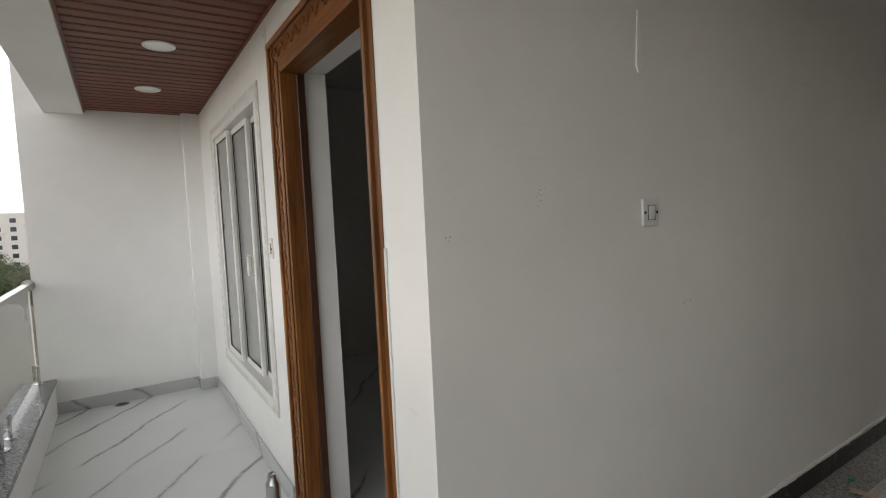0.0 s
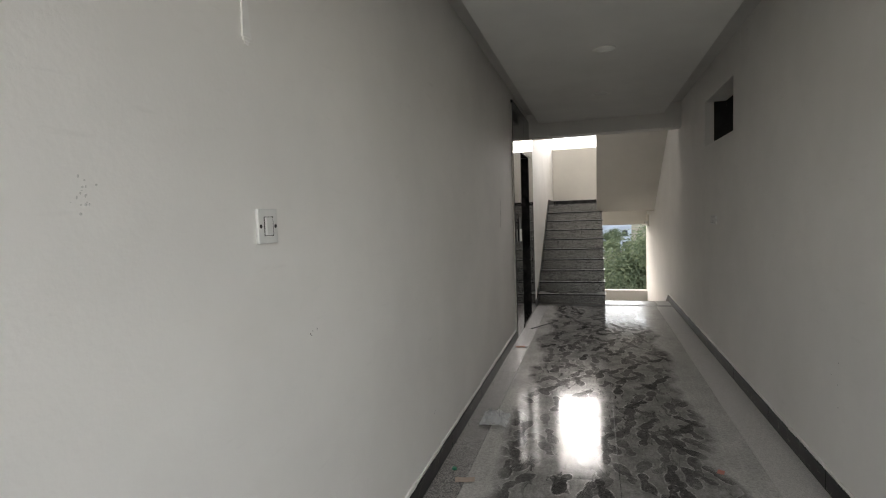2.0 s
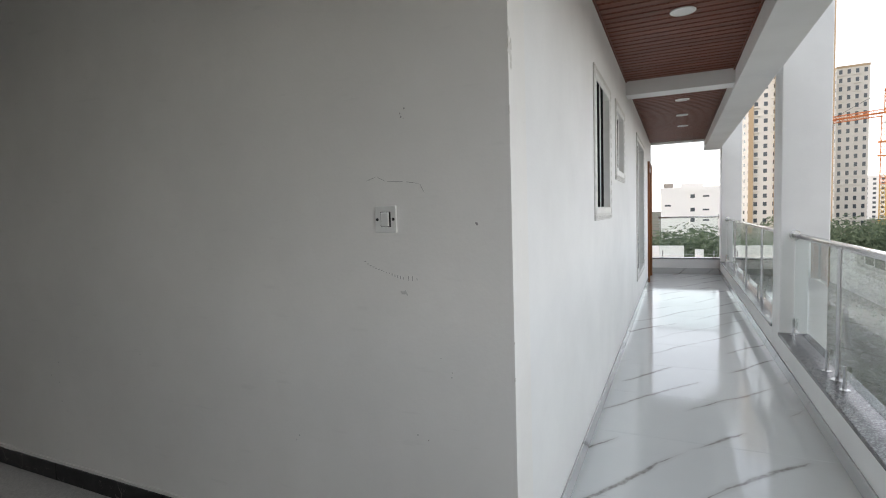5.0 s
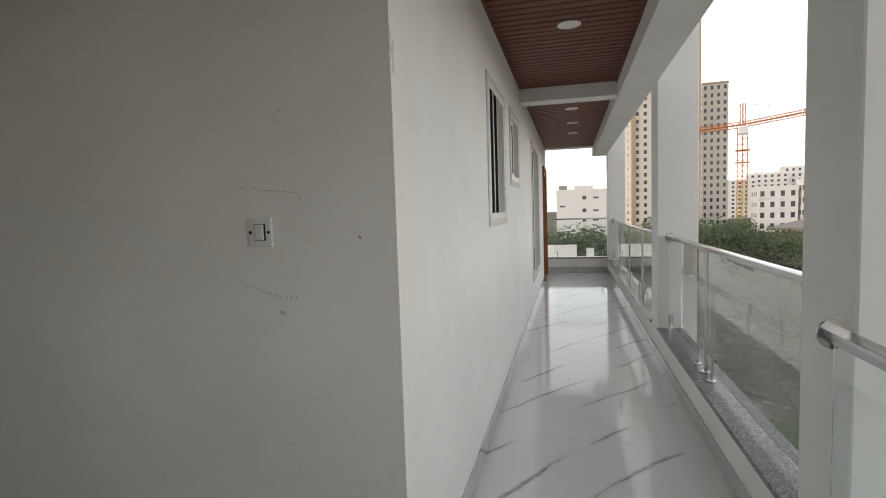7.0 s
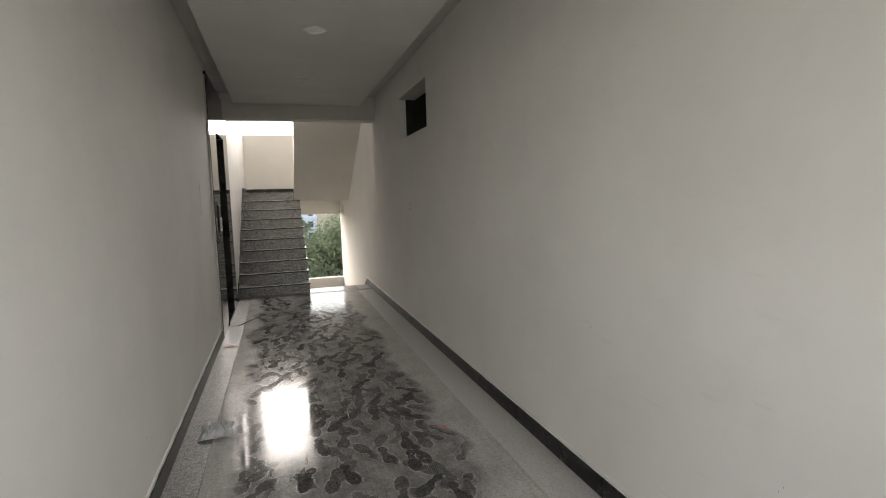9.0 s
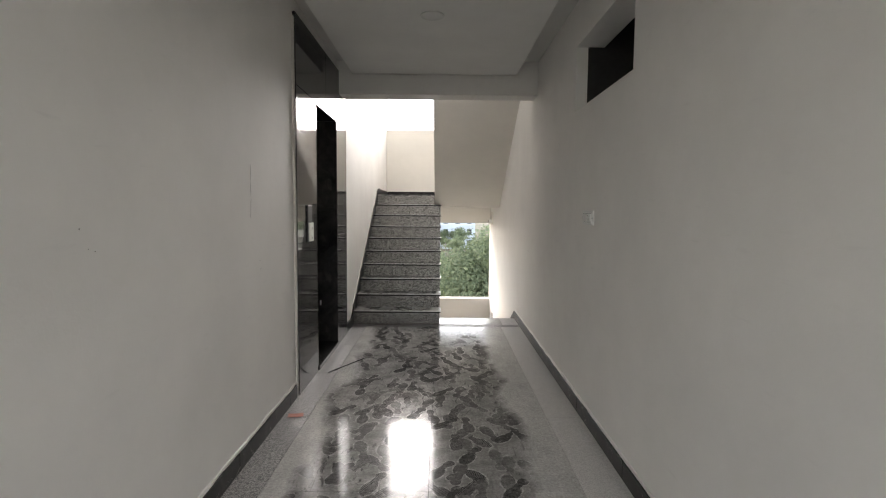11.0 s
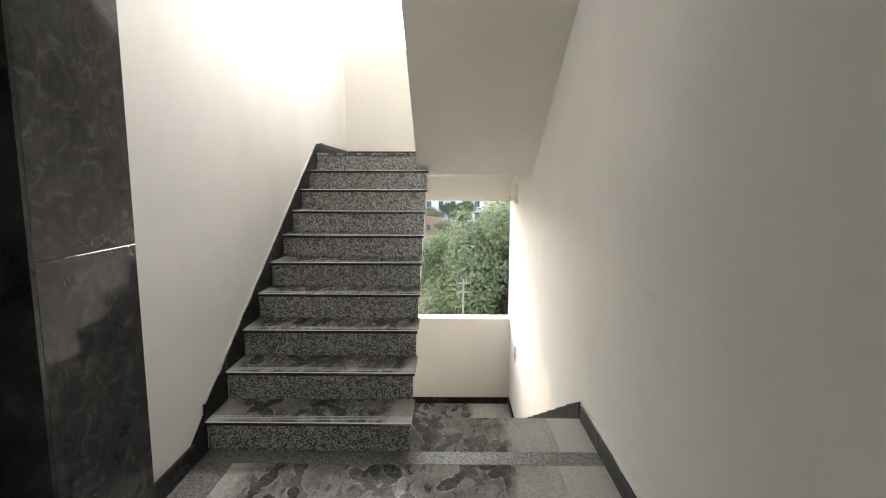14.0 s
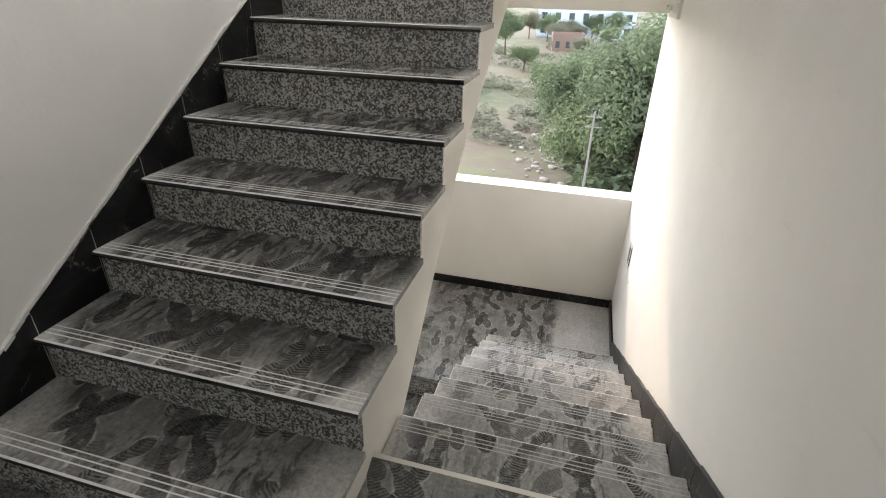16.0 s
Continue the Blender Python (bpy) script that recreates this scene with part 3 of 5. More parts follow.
# upper landing
y_land = (N_UP - 1) * T_UP
bm = bmesh.new()
box(bm, 0.0, W, y_land + 0.02, Y_BACK, Z_UP - 0.2, Z_UP - 0.022)
setting("upper_landing_slab", bm, M_STAIRWALL, "cream underside of the upper stair landing", "floor")
bm = bmesh.new()
soft_box(bm, 0.017, 1.1, y_land - 0.02, y_land + 0.75, Z_UP - 0.0215, Z_UP, 0.004)
soft_box(bm, 0.017, 1.1, y_land + 0.753, Y_BACK, Z_UP - 0.0215, Z_UP, 0.004)
soft_box(bm, 1.103, W, y_land + 0.02, Y_BACK, Z_UP - 0.0215, Z_UP, 0.004)
setting("upper_landing_floor", bm, M_TREAD, "dusty dark granite slabs of the upper landing", "floor")
# flight from the upper landing on, seen from below
bm = bmesh.new()
slope = R_UP / T_UP
pts = [(2.40, Z_UP - 0.2), (2.40, Z_UP - 0.0)]
k = 0
y = 2.40
while y > -0.9:
    pts += [(y, Z_UP + (k + 1) * R_UP), (y - T_UP, Z_UP + (k + 1) * R_UP)]
    y -= T_UP
    k += 1
pts += [(y, Z_UP - 0.2 + (2.40 - y) * slope)]
prism(bm, pts, 0, 0.965, W)
upper = setting("staircase_upper", bm, M_STAIRWALL, "cream plastered sloping underside of the next stair flight", "stairs")
me_t = mesh_of("tread", one(soft_box, 0.99, W - 0.002, -T_UP + 0.002, 0.022, 0.001, 0.021, 0.004), M_TREAD)
me_r = mesh_of("riser", one(box, 0.99, W - 0.002, 0.001, 0.016, 0.022 - R_UP, 0.0), M_SPECK)
for i in range(k):
    for nm, me_ in (("tread", me_t), ("riser", me_r)):
        o = new(nm, me_)
        o.location, o.parent = (0, 2.40 - i * T_UP, Z_UP + (i + 1) * R_UP), upper

# flight down
bm = bmesh.new()
pts = [(0.34, -0.022), (Y_DN + 0.02, -0.022)]
for k in range(N_DN):
    pts += [(Y_DN + 0.02 + k * T_DN, -(k + 1) * R_UP - 0.022), (Y_DN + 0.02 + (k + 1) * T_DN, -(k + 1) * R_UP - 0.022)]
pts = pts[:-1] + [(Y_DN + N_DN * T_DN - T_DN + 0.02, Z_DN - 0.2), (Y_DN + N_DN * T_DN - T_DN - 0.2, Z_DN - 0.2), (0.34, -0.26)]
prism(bm, pts, 0, FLIGHT_R - 0.06, W)
stair_dn = tagged(part("staircase_down", bm, M_STAIRWALL), "stair flight down with dusty grooved granite treads", "stairs", kind="structure")
wd = W - 0.02 - (FLIGHT_R - 0.05)
ME_TREAD_D = tread_mesh(wd, T_DN + 0.02, M_TREAD2)
ME_RISER_D = mesh_of("riser", one(box, 0.0, wd, 0, 0.018, 0.0, R_UP - 0.0225), M_SPECK)
for k in range(N_DN):
    y = Y_DN + k * T_DN
    r = new("riser", ME_RISER_D)
    r.location, r.parent = (FLIGHT_R - 0.05, y, -(k + 1) * R_UP), stair_dn
    r.rotation_euler = (0, 0, 0)
    if k < N_DN - 1:
        t = new("tread", ME_TREAD_D)
        t.matrix_basis = pose(W - 0.02, y, -(k + 1) * R_UP, 0, 0, 180)
        t.parent = stair_dn
bm = bmesh.new()
for x0, x1 in ((0.0, 0.72), (0.723, 1.44), (1.443, W)):
    soft_box(bm, x0 + 0.001, x1 - 0.001, Y_DN + (N_DN - 1) * T_DN + 0.02, Y_BACK, Z_DN - 0.0215, Z_DN, 0.003)
soft_box(bm, 0.001, FLIGHT_R - 0.056, 2.36, Y_DN + (N_DN - 1) * T_DN + 0.018, Z_DN - 0.0215, Z_DN, 0.003)
setting("lower_landing_floor", bm, M_FLOOR, "dusty dark granite slabs of the lower landing", "floor")
bm = bmesh.new()
box(bm, FLIGHT_R - 0.0595, W, Y_DN + N_DN * T_DN - T_DN + 0.021, Y_BACK, Z_DN - 0.2, Z_DN - 0.022)
setting("lower_landing_slab_right", bm, M_STAIRWALL, "slab of the lower landing below the flight", "floor")
# first steps of the next flight down
low = tagged(new("staircase_lower"), "dark granite steps going on down from the lower landing", "stairs", kind="structure")
for k in range(4):
    y = 2.36 - (k + 1) * T_UP
    part("riser", one(box, 0.0, FLIGHT_R - 0.06, 2.36 - k * T_UP - 0.018, 2.36 - k * T_UP, Z_DN - (k + 1) * R_UP, Z_DN - k * R_UP - 0.0225), M_SPECK, low)
    part("tread", one(soft_box, 0.0, FLIGHT_R - 0.06, y - 0.01, 2.36 - k * T_UP - 0.019, Z_DN - (k + 1) * R_UP - 0.02, Z_DN - (k + 1) * R_UP, 0.004), M_TREAD, low)
# low cream wall between the flights, under the flight up
bm = bmesh.new()
prism(bm, [(0.02, -1.9), (0.02, -0.0), (0.30, -0.0), (Y_TOP + T_UP, Z_UP - 0.18), (Y_TOP + T_UP + 0.1, Z_UP - 0.18), (Y_TOP - 0.3, Z_UP - 0.62), (0.62, -0.35), (0.62, -1.9)], 0, FLIGHT_R - 0.16, FLIGHT_R - 0.061)
setting("wall_stair_core", bm, M_STAIRWALL, "cream plastered core wall between the flights", "wall")

# --- skirtings ---------------------------------------------------------


def skirting(name, label="black granite skirting along the wall"):
    return tagged(new(name), label, "skirting", kind="structure")


def run_of_skirting(name, x0, x1, ya, yb):
    g = skirting(name)
    y = ya
    while y < yb - 0.01:
        e = min(y + 0.9, yb)
        part("skirting_piece", one(soft_box, x0, x1, y, e - 0.003, 0.0, 0.1, 0.002), M_SKIRT, g)
        y = e
    bead = bmesh.new()
    y = ya
    while y < yb - 0.01:
        e = min(y + 0.06, yb)
        d = 0.009 + 0.006 * noise.noise(Vector((x0, y * 7, 0)))
        h = 0.016 + 0.012 * noise.noise(Vector((x0 + 3, y * 5, 1)))
        box(bead, *((x0, x0 + d) if x0 < 1 else (x1 - d, x1)), y, e, 0.1, 0.1 + h)
        y = e
    part("putty_bead", bead, M_WALL, g, "pale putty bead above the skirting")


run_of_skirting("skirting_left", 0.0, 0.016, YL + 0.03, -2.46)
run_of_skirting("skirting_right", W - 0.016, W, YR + 0.03, 0.37)
# stepped skirting beside the flight up
g = skirting("skirting_flight_up", "black granite stepped skirting beside the stair flight")
part("skirting_piece", one(prism, [(-0.49, 0.0), (-0.01, 0.0), (-0.01, R_UP + 0.03), (-0.15, 0.1), (-0.49, 0.1)], 0, 0.0, 0.016), M_SKIRT, g)
for k in range(N_UP):
    y0 = k * T_UP
    za = (k + 1) * R_UP
    up = 0.075 if k < N_UP - 1 else -R_UP + 0.11
    part("skirting_piece", one(prism, [(y0 - 0.005, za - R_UP), (y0 + 0.0, za), (y0 + T_UP - 0.008, za), (y0 + T_UP - 0.008, za + R_UP + up), (y0 - 0.005, za + 0.08)], 0, 0.0, 0.016), M_SKIRT, g)
part("skirting_piece", one(box, 0.0, 0.016, y_land + T_UP, Y_BACK, Z_UP, Z_UP + 0.1), M_SKIRT, g)
for k in range(N_UP - 1):
    y0, za = (k + 1) * T_UP - 0.0075, (k + 1) * R_UP
    part("joint_filler", one(box, 0.002, 0.0155, y0, y0 + 0.002, za, za + R_UP + 0.07), M_RAW, g, "pale joint filler")
bead = bmesh.new()
for k in range(60):
    f_ = k / 60
    y0 = f_ * (N_UP - 1) * T_UP
    z0 = R_UP + 0.08 + f_ * (N_UP - 1) * R_UP
    d = 0.008 + 0.007 * noise.noise(Vector((0, y0 * 9, 0)))
    h = 0.012 + 0.010 * noise.noise(Vector((5, y0 * 11, 0)))
    dy = T_UP * (N_UP - 1) / 60
    dz = R_UP * (N_UP - 1) / 60
    prism(bead, [(y0, z0 - 0.004), (y0 + dy, z0 + dz - 0.004), (y0 + dy, z0 + dz + h), (y0, z0 + h)], 0, 0.0, d + 0.004)
part("putty_bead", bead, M_RAW, g, "ragged pale putty edge above the stepped skirting")
setting("skirting_upper_landing", one(soft_box, 0.017, W, Y_BACK - 0.016, Y_BACK, Z_UP, Z_UP + 0.1, 0.002), M_SKIRT, "black granite skirting on the upper landing", "skirting")
g = skirting("skirting_flight_down", "black granite stepped skirting beside the flight down")
for k in range(N_DN):
    y0, z0 = Y_DN + k * T_DN, -k * R_UP
    part("skirting_piece", one(prism, [(y0 - 0.005, z0 + 0.1), (y0 - 0.005, z0 - R_UP), (y0 + T_DN - 0.008, z0 - R_UP), (y0 + T_DN - 0.008, z0 - R_UP + 0.1 + 0.01)], 0, W - 0.016, W), M_SKIRT, g)
part("skirting_piece", one(box, W - 0.016, W, Y_DN + N_DN * T_DN, Y_BACK, Z_DN, Z_DN + 0.09), M_SKIRT, g)
setting("skirting_lower_landing", one(soft_box, 0.0, W - 0.017, Y_BACK - 0.014, Y_BACK, Z_DN, Z_DN + 0.085, 0.002), M_SKIRT, "black granite skirting on the lower landing", "skirting")
# marble skirtings of the balcony
bm = bmesh.new()
for x0, x1 in ((END_L + 0.13, -1.49), (-0.19, 0.0)):
    soft_box(bm, x0, x1, YL - 0.012, YL, 0.0, 0.1, 0.002)
soft_box(bm, END_L, END_L + 0.012, CURB_L, -8.211, 0.0, 0.1, 0.002)
soft_box(bm, END_L + 0.12, END_L + 0.132, -8.222, YL - 0.013, 0.0, 0.1, 0.002)
soft_box(bm, END_L + 0.012, END_L + 0.12, -8.222, -8.21, 0.0, 0.1, 0.002)
setting("skirting_balcony_left", bm, M_MARBLESKIRT, "grey-white veined marble skirting", "skirting")
bm = bmesh.new()
for x0, x1 in ((W, 11.02), (12.18, END_R)):
    soft_box(bm, x0, x1, YR - 0.012, YR, 0.0, 0.1, 0.002)
for x0, x1 in ((2.26, 7.5), (7.502, END_R)):
    soft_box(bm, x0, x1, CURB_R, CURB_R + 0.012, 0.0, 0.1, 0.002)
soft_box(bm, END_R - 0.012, END_R, CURB_R + 0.013, YR - 0.013, 0.0, 0.13, 0.002)
setting("skirting_balcony_right", bm, M_MARBLESKIRT, "grey-white veined marble skirting", "skirting")

# --- lift --------------------------------------------------------------
ly0, ly1, lz = LIFT[0], LIFT[1], LIFT[3]
cl = tagged(new("lift_cladding"), "polished black granite cladding around the lift doorway", "cladding", kind="structure")
for y0, y1, z0, z1 in ((-2.42, ly0, 0, 1.139), (-2.42, ly0, 1.142, 2.289), (-2.42, -1.46, 2.292, 2.80), (-1.457, -0.49, 2.292, 2.80), (ly1, -0.49, 0, 1.139), (ly1, -0.49, 1.142, 2.289)):
    part("slab", one(soft_box, 0.001, 0.022, y0 + 0.001, y1 - 0.001, z0, z1, 0.0015), M_CLAD, cl)
for y0, y1, z0, z1 in ((ly0, ly0 + 0.02, 0.02, lz - 0.022), (ly1 - 0.02, ly1, 0.02, lz - 0.022), (ly0, ly1, lz - 0.02, lz)):
    part("reveal_slab", one(soft_box, -0.32, 0.0225, y0 + 0.0005, y1 - 0.0005, z0, z1, 0.001), M_BLACK, cl)
for y0, y1 in ((-2.419, ly0 - 0.002), (ly1 + 0.002, -0.492)):
    part("joint_filler", one(box, 0.001, 0.019, y0, y1, 1.1392, 1.1418), M_GASKET, cl)
part("threshold", one(soft_box, -0.32, 0.03, ly0 + 0.021, ly1 - 0.021, 0.001, 0.045, 0.004), M_BLACK, cl)
bm = bmesh.new()
for k in range(230):
    z = k * 0.012
    r = 0.008 + 0.007 * noise.noise(Vector((0, 4, z * 14))) + 0.004 * noise.noise(Vector((0, 9, z * 50)))
    box(bm, 0.0, 0.012 + r * 0.4, -2.42 - 0.018 - r, -2.419, z, z + 0.012)
setting("cladding_grout", bm, M_RAW, "rough white putty edge beside the granite cladding", "trim")

lift = thing("lift_door", "closed grey steel lift door with a narrow dark blue glass pane", "lift door")
xd = -0.32
bm = bmesh.new()
holed(bm, 0, xd - 0.06, xd, ly0 - 0.05, ly1 + 0.05, 0.0, lz + 0.05, [(ly0 + 0.06, ly1 - 0.05, 0.06, 2.05)])
part("door_frame", bm, M_DOORSTEEL, lift)
leaf = part("door_leaf", one(holed, 0, xd - 0.085, xd - 0.03, ly0 + 0.062, ly1 - 0.052, 0.062, 2.048, [(ly0 + 0.13, ly1 - 0.10, 0.2, 1.9)]), M_DOORSTEEL, lift)
part("pane", one(box, xd - 0.07, xd - 0.055, ly0 + 0.13, ly1 - 0.10, 0.2, 1.9), M_LIFTGLASS, leaf, "dark blue glass pane")
bm = bmesh.new()
for y0, y1, z0, z1 in ((ly0 + 0.12, ly0 + 0.19, 0.19, 1.91), (ly1 - 0.17, ly1 - 0.095, 0.19, 1.91), (ly0 + 0.19, ly1 - 0.17, 0.19, 0.26), (ly0 + 0.19, ly1 - 0.17, 1.84, 1.91)):
    soft_box(bm, xd - 0.034, xd - 0.022, y0, y1, z0, z1, 0.003)
part("pane_gasket", bm, M_GASKET, leaf, "black rubber gasket")
for k in range(9):
    part("screw", one(rod, (xd - 0.002, ly1 - 0.045, 0.15 + k * 0.25), (xd + 0.004, ly1 - 0.045, 0.15 + k * 0.25), 0.006, 8), M_DARK, lift)
part("latch", one(soft_box, xd - 0.03, xd - 0.015, ly1 - 0.17, ly1 - 0.10, 1.95, 1.98, 0.003), M_DARK, leaf)
# solid near-black block added for the darkness behind the door
setting("lift_shaft", one(box, -1.6, xd - 0.087, ly0 - 0.3, ly1 + 0.3, -0.2, 2.7), M_SHAFT, "solid near-black block standing in for the unlit lift shaft", "shaft")
tagged(part("paint_chip", one(soft_box, -0.16, -0.145, ly1 - 0.0225, ly1 - 0.0202, 0.42, 0.47, 0.001), M_PLASTIC), "small white sticker on the black door reveal", "sticker")

call = thing("lift_call_panel", "black lift call panel with a white two-button plate", "call panel")
part("back_plate", one(soft_box, 0.022, 0.034, -2.165, -2.045, 1.14, 1.43, 0.003), M_GASKET, call)
plate = part("button_plate", one(soft_box, 0.034, 0.046, -2.163, -2.047, 1.142, 1.29, 0.004, 2), M_PLASTIC, call, "white plastic plate")
for z, up in ((1.245, 1), (1.175, -1)):
    b = part("button", one(soft_box, 0.046, 0.050, -2.126, -2.084, z - 0.022, z + 0.022, 0.002), M_PLASTIC, plate)
    bm = bmesh.new()
    prism(bm, [(-2.105, z + 0.012 * up), (-2.115, z), (-2.095, z)], 0, 0.0502, 0.0508)
    box(bm, 0.0502, 0.0508, -2.107, -2.103, z - 0.011 * (1 if up > 0 else -1) if up < 0 else z - 0.011, z + 0.0 if up > 0 else z + 0.011)
    part("arrow", bm, M_DARK, plate, "dark arrow mark")

# --- doors -------------------------------------------------------------


def carved_frame(x0, x1, zt, yf, right_full):
    """A teak door frame with a casing carved in waves."""
    fr = tagged(new("door_frame"), "carved orange-brown teak door frame with wave ornament", "door frame")
    w = 0.15
    for side in (0, 1):
        xi = x0 if side == 0 else x1
        s = -1 if side == 0 else 1
        full = side == 0 or right_full
        ww = w if full else 0.04
        a, b = sorted((xi + s * 0.012, xi + s * ww))
        bm = bmesh.new()
        soft_box(bm, a, b, yf - (0.018 if full else 0.006), yf, 0.0, zt + (w if full else 0.0), 0.003)
        if full:
            soft_box(bm, *sorted((xi + s * ww, xi + s * (ww - 0.022))), yf - 0.034, yf - 0.018, 0.0, zt + w, 0.005)
            soft_box(bm, *sorted((xi + s * 0.012, xi + s * 0.04)), yf - 0.028, yf - 0.018, 0.0, zt + 0.04, 0.004)
        casing = part("casing", bm, M_TEAK, fr)
        if side == 0 or right_full:
            bm = bmesh.new()
            n = int((zt + 0.08) / 0.018)
            mid = xi + s * 0.082
            for k in range(n):
                z = 0.05 + k * 0.018
                p = (mid + 0.021 * math.sin(k * 1.1), yf - 0.02, z)
                q = (mid + 0.021 * math.sin((k + 1) * 1.1), yf - 0.02, z + 0.018)
                rod(bm, p, q, 0.008, 6)
            part("carving", bm, M_TEAK, casing, "carved wave ornament")
        a, b = sorted((xi, xi + s * 0.055))
        bm = bmesh.new()
        soft_box(bm, *sorted((xi - s * 0.012, xi + s * 0.008)), yf - 0.02, yf + 0.095, 0.0, zt, 0.003)
        part("jamb", bm, M_TEAK, fr)
        part("rebate", one(soft_box, *sorted((xi - s * 0.0125, xi - s * 0.03)), yf + 0.052, yf + 0.088, 0.0, zt - 0.018, 0.003), M_TEAKD, fr, "dark brown rebate strip")
    bm = bmesh.new()
    soft_box(bm, x0 + 0.012, x1 - 0.012, yf - 0.019, yf + 0.094, zt - 0.014, zt + 0.004, 0.003)
    part("head_jamb", bm, M_TEAKX, fr)
    bm = bmesh.new()
    soft_box(bm, x0 - 0.127, x1 + (0.127 if right_full else 0.038), yf - 0.0185, yf, zt + 0.001, zt + w, 0.003)
    soft_box(bm, x0 - w, x1 + (w if right_full else 0.04), yf - 0.036, yf - 0.0185, zt + w - 0.024, zt + w + 0.002, 0.005)
    head = part("head_casing", bm, M_TEAKX, fr)
    bm = bmesh.new()
    n = int((x1 - x0 + 0.12) / 0.018)
    for k in range(n):
        x = x0 - 0.06 + k * 0.018
        rod(bm, (x, yf - 0.02, zt + 0.08 + 0.021 * math.sin(k * 1.1)), (x + 0.018, yf - 0.02, zt + 0.08 + 0.021 * math.sin((k + 1) * 1.1)), 0.008, 6)
    part("carving", bm, M_TEAKX, head, "carved wave ornament")
    return fr


carved_frame(DOOR_A[0], DOOR_A[1], DOOR_A[3], YL, False)
carved_frame(DOOR_E[0], DOOR_E[1], DOOR_E[3], YR, True)
d = thing("flat_door", "closed brown wooden door of the flat", "door")
part("leaf", one(soft_box, DOOR_E[0] + 0.016, DOOR_E[1] - 0.016, YR + 0.09, YR + 0.13, 0.005, 2.17, 0.003), M_TEAK, d)
part("handle", one(rod, (DOOR_E[0] + 0.09, YR + 0.05, 0.95), (DOOR_E[0] + 0.09, YR + 0.05, 1.15), 0.008), M_STEEL, d)
bm = bmesh.new()
for k in range(70):
    z = 1.40 - k * 0.02
    wv = 0.012 + 0.008 * noise.noise(Vector((0, 0, z * 9))) + 0.004 * noise.noise(Vector((3, 0, z * 40)))
    box(bm, DOOR_A[1] + 0.0405, DOOR_A[1] + 0.0415 + wv, YL - 0.005, YL, max(0.0, z - 0.02), z)
setting("door_mortar", bm, M_RAW, "rough mortar left beside the door frame", "trim")

# --- windows -----------------------------------------------------------


def scallops(bm, x0, x1, z0, z1, yf):
    """A carved border: a flat band with a row of raised ovals."""
    w = 0.045
    for a, b, c, d in ((x0 - w, x1 + w, z1, z1 + w), (x0 - w, x1 + w, z0 - w, z0), (x0 - w, x0, z0, z1), (x1, x1 + w, z0, z1)):
        soft_box(bm, a, b, yf - 0.011, yf, c, d, 0.003)
    pts = []
    n = max(2, int((x1 - x0 + w) / 0.07))
    for k in range(n + 1):
        x = x0 - w / 2 + (x1 - x0 + w) * k / n
        pts += [(x, z1 + w / 2, 0), (x, z0 - w / 2, 0)]
    n = max(2, int((z1 - z0 - w) / 0.07))
    for k in range(n + 1):
        z = z0 + w / 2 + (z1 - z0 - w) * k / n
        pts += [(x0 - w / 2, z, 1), (x1 + w / 2, z, 1)]
    for x, z, up in pts:
        m = Matrix.Translation((x, yf - 0.011, z)) @ Matrix.Diagonal((0.017 if up else 0.03, 0.007, 0.03 if up else 0.017, 1))
        bmesh.ops.create_icosphere(bm, subdivisions=1, radius=1.0, matrix=m)


